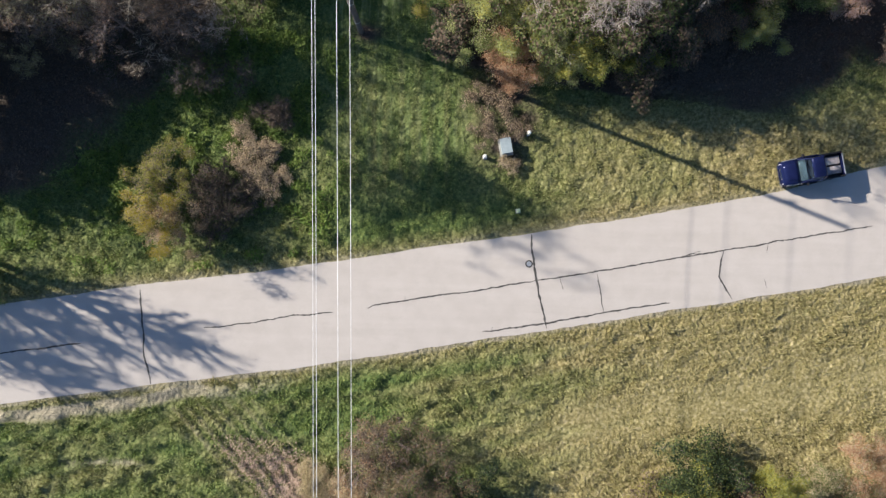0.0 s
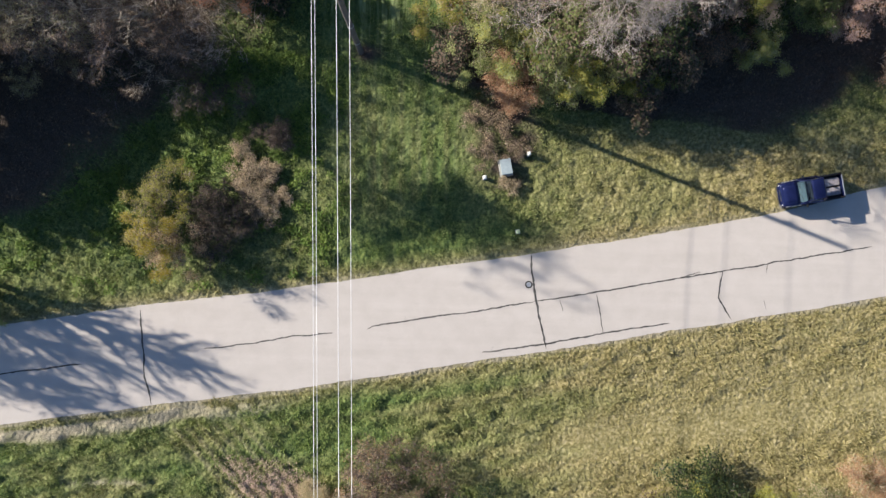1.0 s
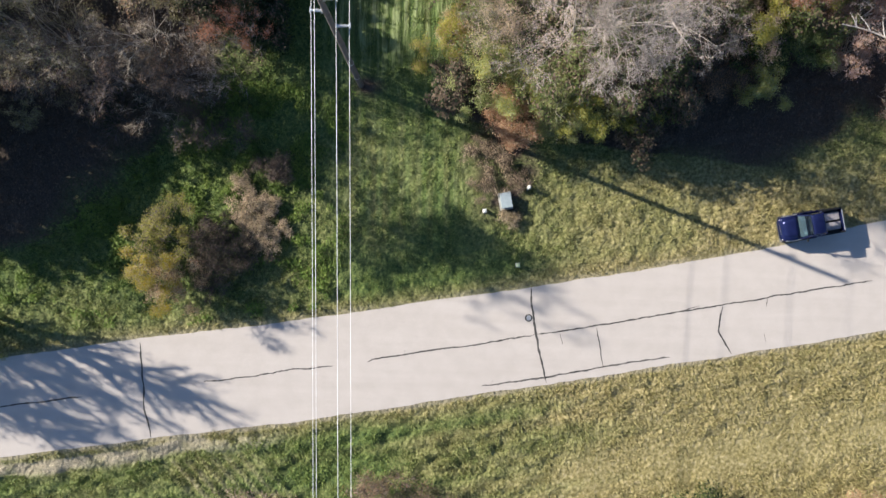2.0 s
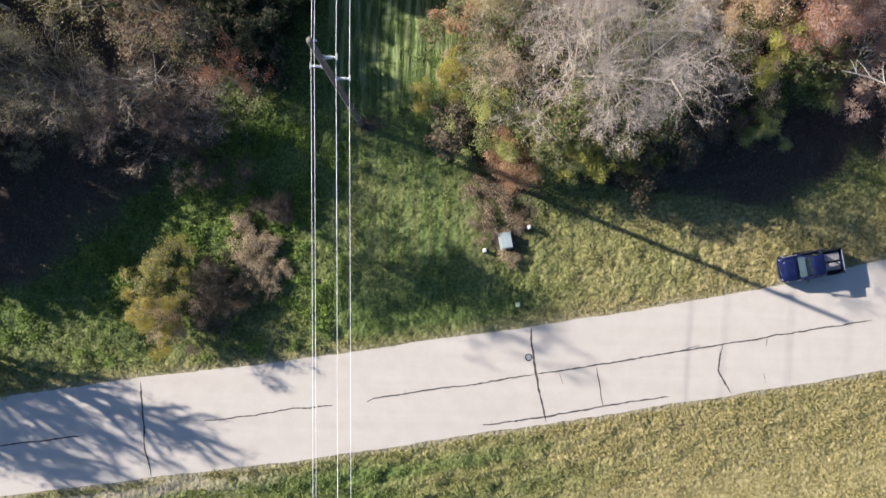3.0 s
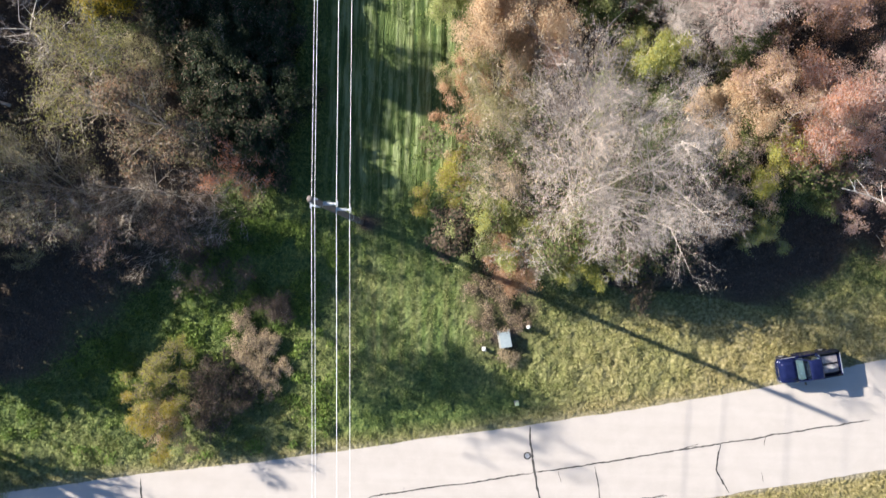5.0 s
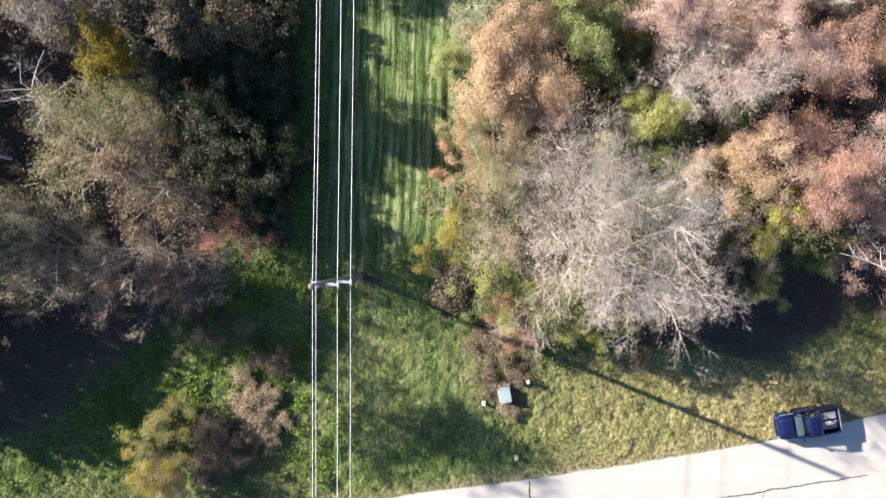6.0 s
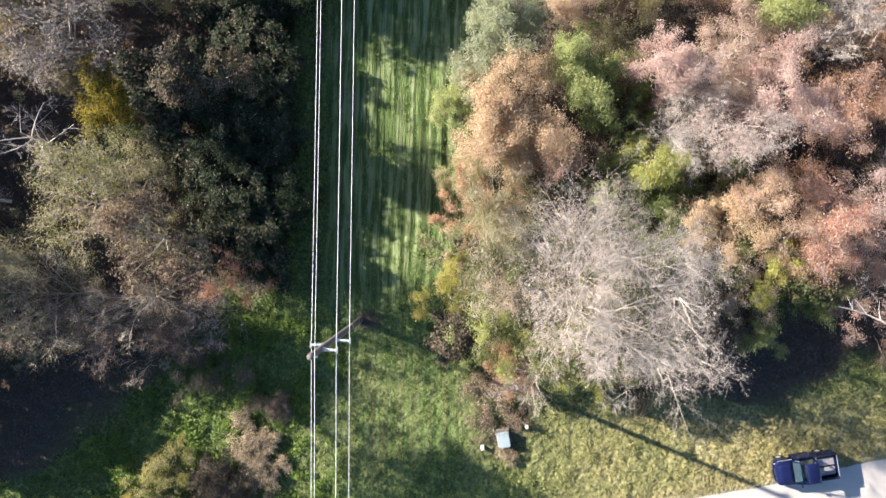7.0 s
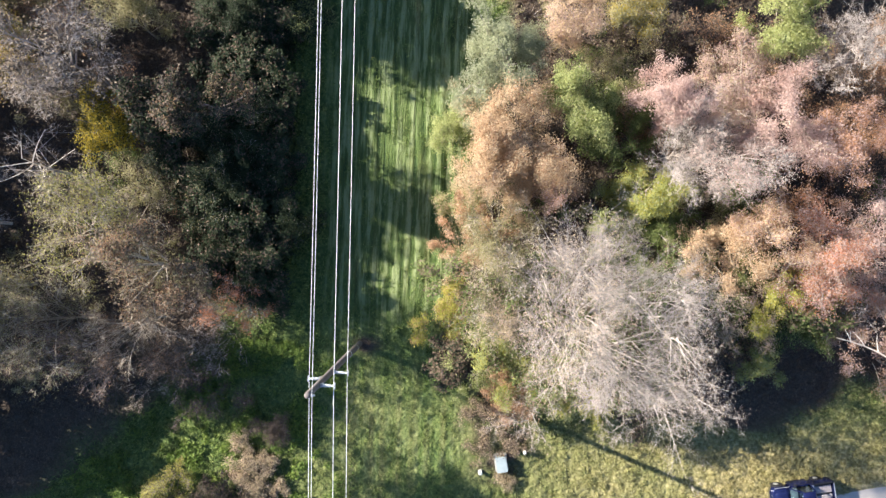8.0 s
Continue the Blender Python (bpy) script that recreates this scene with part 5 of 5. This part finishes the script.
    back = part("rear_window", slab([(0.6, -0.78, 1.16), (0.49, -0.64, 1.8), (0.49, 0.64, 1.8), (0.6, 0.78, 1.16)], 0.01), CAR_GLASS, root)
    part("roof", hull([[(x, w, z - 0.04), (x, w * 0.9, z), (x, 0, z + 0.03), (x, -w * 0.9, z), (x, -w, z - 0.04), (x, -w, z - 0.08), (x, w, z - 0.08)] for x, w, z in ((-0.48, 0.65, 1.79), (-0.42, 0.67, 1.845), (-0.3, 0.7, 1.885), (0.1, 0.72, 1.9), (0.42, 0.7, 1.88), (0.54, 0.68, 1.84))]), PAINT_BLUE, root, "", True)
    part("wiper", rod((-1.18, -0.1, 1.23), (-1.02, -0.62, 1.36), 0.012), BLACK, root)
    part("wiper", rod((-1.18, 0.5, 1.23), (-1.02, 0.0, 1.36), 0.012), BLACK, root)
    part("dashboard", block(0.72, 1.52, 0.3, (-0.86, 0, 0.84), 0.06), DASH_TEAL, root, "teal-grey dashboard that brightens the windscreen")
    part("bench_seat", block(0.55, 1.4, 0.22, (0.05, 0, 0.7), 0.06), GREYCLOTH, root)
    seat_back = part("bench_back", block(0.16, 1.4, 0.62, (0, 0, 0), 0.06), GREYCLOTH, root)
    seat_back.matrix_local = pose(0.36, 0, 0.85, 0, 10, 0)
    wheel_rim = part("steering_wheel", lathe([(0.15, -0.012), (0.19, -0.012), (0.19, 0.012), (0.15, 0.012)], 16), BLACK, root)
    wheel_rim.matrix_local = pose(-0.55, -0.36, 1.05, 0, -60, 0)
    part("bed_floor", block(1.9, 1.58, 0.05, (1.62, 0, 0.66), 0), BLACK, root)
    part("bed_front", block(0.06, 1.6, 0.55, (0.69, 0, 0.63), 0.01), PAINT_BLUE, root)
    gate = part("tailgate", block(0.07, 1.56, 0.52, (2.56, 0, 0.63), 0.015), PAINT_BLUE, root)
    part("tailgate_handle", block(0.03, 0.2, 0.07, (2.6, 0, 0.98), 0.01), BLACK, gate)
    part("front_bumper", hull([[(x, w, 0.42), (x - 0.04, w, 0.52), (x, w, 0.62), (x + 0.1, w, 0.62), (x + 0.1, w, 0.42)] for x, w in ((-2.42, -0.86), (-2.58, -0.6), (-2.62, 0.0), (-2.58, 0.6), (-2.42, 0.86))]), CHROME, root)
    part("rear_bumper", block(0.16, 1.7, 0.16, (2.68, 0, 0.46), 0.03), CHROME, root)
    part("grille", block(0.06, 0.84, 0.2, (-2.5, 0, 0.7), 0.02), BLACK, root)
    for z in (0.74, 0.8, 0.86):
        part("grille_bar", block(0.03, 0.82, 0.02, (-2.535, 0, z), 0.004), CHROME, root)
    part("number_plate", block(0.02, 0.3, 0.15, (2.77, 0, 0.48), 0.004), WHITE, root)
    part("chassis", block(4.6, 1.1, 0.18, (0.0, 0, 0.28), 0.02), BLACK, root)
    part("tailgate_trim", block(0.08, 1.5, 0.025, (2.56, 0, 1.152), 0.008), STEEL, gate)
    part("headboard_bar", block(0.2, 1.66, 0.09, (0.72, 0, 1.19), 0.03), STEEL, root, "pale metal bar behind the cab")
    for ob in [c for c in root.children if c.name.split(".")[0] in ("windscreen", "rear_window", "side_window")]:
        ob.visible_shadow = False
    # a tall truck: raise the body over its wheels
    for ob in root.children_recursive:
        if ob.name.split(".")[0] not in ("wheel", "rim", "wheel_arch", "steering_wheel", "bench_back"):
            for v in ob.data.vertices:
                v.co.x *= 0.965
                v.co.z *= 1.16
    return root


# Teal-grey put on the dashboard to give the windscreen its sky tint.
DASH_TEAL = plain("dashboard_sky_tint", (0.12, 0.15, 0.165), 0.7, 0, 0.1)
GREYCLOTH = plain("grey_seat_cloth", (0.05, 0.05, 0.055), 0.9, 0, 0.2)
pickup_truck()


def cargo_board(side):
    m = PARKED @ pose(1.58, 0.34 * side, 0.8)
    ob = thing("storage_box", m, "grey weathered wooden box lying in the pickup's bed", "box", "boxes in the pickup bed")
    part("box_body", block(1.45, 0.5, 0.3, (0, 0, 0), 0.015), CARGO, ob)
    part("box_lid", block(1.49, 0.54, 0.04, (0, 0, 0.302), 0.012), CARGO, ob)


for side in (-1, 1):
    cargo_board(side)


# ---- cabinet, pedestals, valve cover ----
def utility_cabinet():
    root = thing("utility_cabinet", pose(4.87, 8.12, 0.0, 0, 0, 11.0), "pale grey-green metal utility cabinet on a concrete pad", "utility cabinet")
    part("pad", block(1.05, 1.4, 0.16, (0, 0, -0.06), 0.02), CONCRETE, root)
    body = part("body", block(0.78, 1.12, 0.62, (0, 0, 0.1), 0.02), CABINET, root)
    part("lid", hull([[(-0.42, y, 0.72), (-0.42, y, 0.78), (0.0, y, 0.79), (0.42, y, 0.78), (0.42, y, 0.7)] for y in (-0.6, -0.58, 0.58, 0.6)]), CABINET, root)
    part("door_seam", block(0.012, 1.0, 0.5, (0.394, 0, 0.15), 0.002), STEEL, body)
    handle = part("handle", block(0.04, 0.16, 0.05, (0.41, 0.1, 0.42), 0.01), STEEL, body)
    for y in (-0.4, 0.4):
        part("hinge", block(0.03, 0.1, 0.06, (-0.4, y, 0.66), 0.006), STEEL, body)


utility_cabinet()


def pedestal(x, y, h, w, material, label, turn=8):
    root = thing("cable_pedestal", pose(x, y, 0, 0, 0, turn), label, "cable pedestal", "pedestals round the cabinet")
    part("post", block(w, w, h - 0.08, (0, 0, -0.04), 0.02), material, root)
    part("cap", hull([[(a * k, b * k, z) for a, b in ((-w, -w), (w, -w), (w, w), (-w, w))] for k, z in ((0.56, h - 0.12), (0.58, h - 0.04), (0.5, h), (0.2, h + 0.03))]), material, root)
    part("foot", block(w * 1.4, w * 1.4, 0.08, (0, 0, -0.03), 0.015), CONCRETE, root)


pedestal(3.24, 7.27, 0.5, 0.24, WHITE, "short square white cable pedestal in dark litter")
pedestal(6.65, 9.2, 0.85, 0.22, WHITE, "white cable pedestal standing in dead weeds", 20)
pedestal(6.0, 3.06, 0.45, 0.26, LIMEPAINT, "pale lime-painted pedestal on the grass verge")


def valve_cover():
    z = road_z(7.0, -1.1)
    root = thing("valve_cover", pose(7.0, -1.1, z), "small round iron valve cover set in the road", "valve cover")
    part("frame", lathe([(0.2, 0.0), (0.3, 0.006), (0.3, 0.012), (0.2, 0.014)], 20), TAR, root)
    part("lid", lathe([(0.19, 0.0), (0.19, 0.018), (0.1, 0.02)], 20), STEEL, root)


valve_cover()


def leaning_bough():
    rng = np.random.default_rng(77)
    # Limb of a leaning tree; no trunk is built for it.
    root = thing("leaning_limb", pose(26.6, 20.1, 7.5), "pale buff limb of a leaning tree above the shrubs", "bough", EAST)
    u = np.linspace(0, 1, 9)
    line = np.stack([7.5 * u, -3.0 * u + 0.3 * np.sin(u * 5), 0.5 * u - 1.2 * u ** 3], 1)
    v, q = tubes(line[None], np.linspace(0.04, 0.085, 9)[None], 7)
    piece("stem", mesh_of("stem", v, q, None, BARK_PALE, True), root)
    for k in range(7):
        p = line[1 + k % 6][None]
        d = np.array([[-0.6 + 0.3 * rng.random(), rng.choice([-1, 1]) * rng.uniform(0.4, 0.9), 0.3]])
        d /= np.linalg.norm(d)
        c = curves(p, d, np.array([rng.uniform(0.8, 1.8)]), 4, 0.15, 0.0, rng)
        v, q = tubes(c, np.array([[0.035, 0.028, 0.02, 0.008]]), 4)
        piece("limb", mesh_of("limb", v, q, None, BARK_WHITE, True), root)


leaning_bough()


# ---- grass and fallen leaves ----
def grass():
    rng = np.random.default_rng(3)
    n = 560000
    x, y = rng.uniform(-38, 37.5, n), rng.uniform(-22, 48, n)
    out = np.maximum(road_south(x) - y, y - road_north(x))
    clump = vnoise(x, y, 0.5, 51) * 0.65 + vnoise(x, y, 1.6, 52) * 0.35
    keep = (out > -0.05 + 0.4 * rng.random(n)) & (worn(x, y) < 0.25 + 0.5 * rng.random(n)) & (wood_and_shade(x, y) < 0.5 * rng.random(n) + 0.1) & (rng.random(n) < 0.2 + 1.3 * np.clip(clump - 0.3, 0, 1)) & (gritty(x, y) < 0.5) & (mown(x, y) < 0.35 + 1.3 * rng.random(n))
    x, y, clump = x[keep], y[keep], clump[keep]
    n = len(x)
    rank = 1.0 + 0.5 * (1 - step(-14, -9, x)) * step(-4, 2, y) + 0.3 * (y < road_south(x))
    size = (0.08 + 0.22 * np.clip(clump - 0.25, 0, 1)) * rank * (1 - 0.5 * np.clip(shorn(x, y), 0, 1))
    d = np.clip(dryness(x, y) + rng.normal(size=n) * 0.1, 0, 1)
    verts, dry = [], []
    for b in range(2):
        a = rng.uniform(0, 2 * np.pi, n)
        tilt = rng.uniform(0.4, 1.1, n)
        ln = size * rng.uniform(0.7, 1.3, n)
        w = ln * rng.uniform(0.08, 0.16, n) + 0.01
        dx, dy = np.cos(a), np.sin(a)
        z0 = relief(x, y) - 0.02
        tip = np.stack([x + dx * ln * np.sin(tilt), y + dy * ln * np.sin(tilt), z0 + ln * np.cos(tilt) + 0.03], 1)
        p = np.stack([x - dy * w, y + dx * w, z0], 1)
        q = np.stack([x + dy * w, y - dx * w, z0], 1)
        verts.append(np.stack([p, q, tip], 1).reshape(-1, 3))
        dry.append(np.repeat(d, 3))
    v = np.concatenate(verts)
    me = mesh_of("grass", v, None, np.arange(len(v)).reshape(-1, 3), GRASS)
    me.attributes.new("dry", "FLOAT", "POINT").data.foreach_set("value", np.concatenate(dry).astype(np.float32))
    tagged(new("grass", me), "tufted green and straw-coloured grass", "grass", kind="stuff")


def weeds():
    """Rank broad-leaved weeds over the western half of the clearing."""
    rng = np.random.default_rng(6)
    n = 90000
    x, y = rng.uniform(-36, -6, n), rng.uniform(-4, 17, n)
    c = vnoise(x, y, 0.9, 71) * 0.6 + vnoise(x, y, 2.6, 72) * 0.4
    k = (c > 0.47 + 0.15 * rng.random(n) + 0.12 * (1 - step(0, 4, y))) & (y > road_north(x) + 0.7) & (wood_and_shade(x, y) < 0.3) & (rng.random(n) < step(-6.5, -10, x)) & (((x + 18.2) / 3.6) ** 2 + ((y - 3.2) / 2.4) ** 2 > 0.5 + 0.6 * rng.random(n)) & (((x + 14.6) / 2.0) ** 2 + ((y - 6.4) / 2.6) ** 2 > 0.5 + 0.6 * rng.random(n))
    x, y, c = x[k], y[k], c[k]
    z = relief(x, y) + 0.05 + (c - 0.42) * 1.6 * rng.random(len(x))
    tagged(new("weeds", leaf_mesh("weeds", np.stack([x, y, z], 1), 0.085, rng, LEAF_WEED, 0.8)), "rank bright green broad-leaved weeds", "weeds", kind="stuff")


weeds()


def dead_weeds():
    """Pinkish dead growth over the trampled wedge."""
    rng = np.random.default_rng(8)
    n = 120000
    x, y = rng.uniform(-26, -2, n), rng.uniform(-23, -13, n)
    k = rutted(x, y) * step(-14.5, -18, y) * step(0.6, 2.4, across(x, y)) > 0.1 + 0.8 * rng.random(n)
    x, y = x[k], y[k]
    c = np.stack([x, y, relief(x, y) + 0.03 + 0.16 * rng.random(len(x)) * vnoise(x, y, 0.5, 81)], 1)
    tagged(new("dead_weeds", leaf_mesh("dead_weeds", c, 0.055, rng, LEAF_DEAD, 0.8)), "pinkish-tan flattened dead weeds", "weeds", kind="stuff")


dead_weeds()
grass()


def litter():
    rng = np.random.default_rng(4)
    n = 80000
    x, y = rng.uniform(-38, 37.5, n), rng.uniform(2, 48, n)
    k = wood_and_shade(x, y) > 0.25 + 0.5 * rng.random(n)
    x, y = x[k], y[k]
    c = np.stack([x, y, relief(x, y) + 0.04 + 0.05 * rng.random(len(x))], 1)
    tagged(new("fallen_leaves", leaf_mesh("fallen_leaves", c, 0.08, rng, LEAF_BROWN, 1.5)), "brown fallen leaves on the wood floor", "leaves", kind="stuff")


litter()
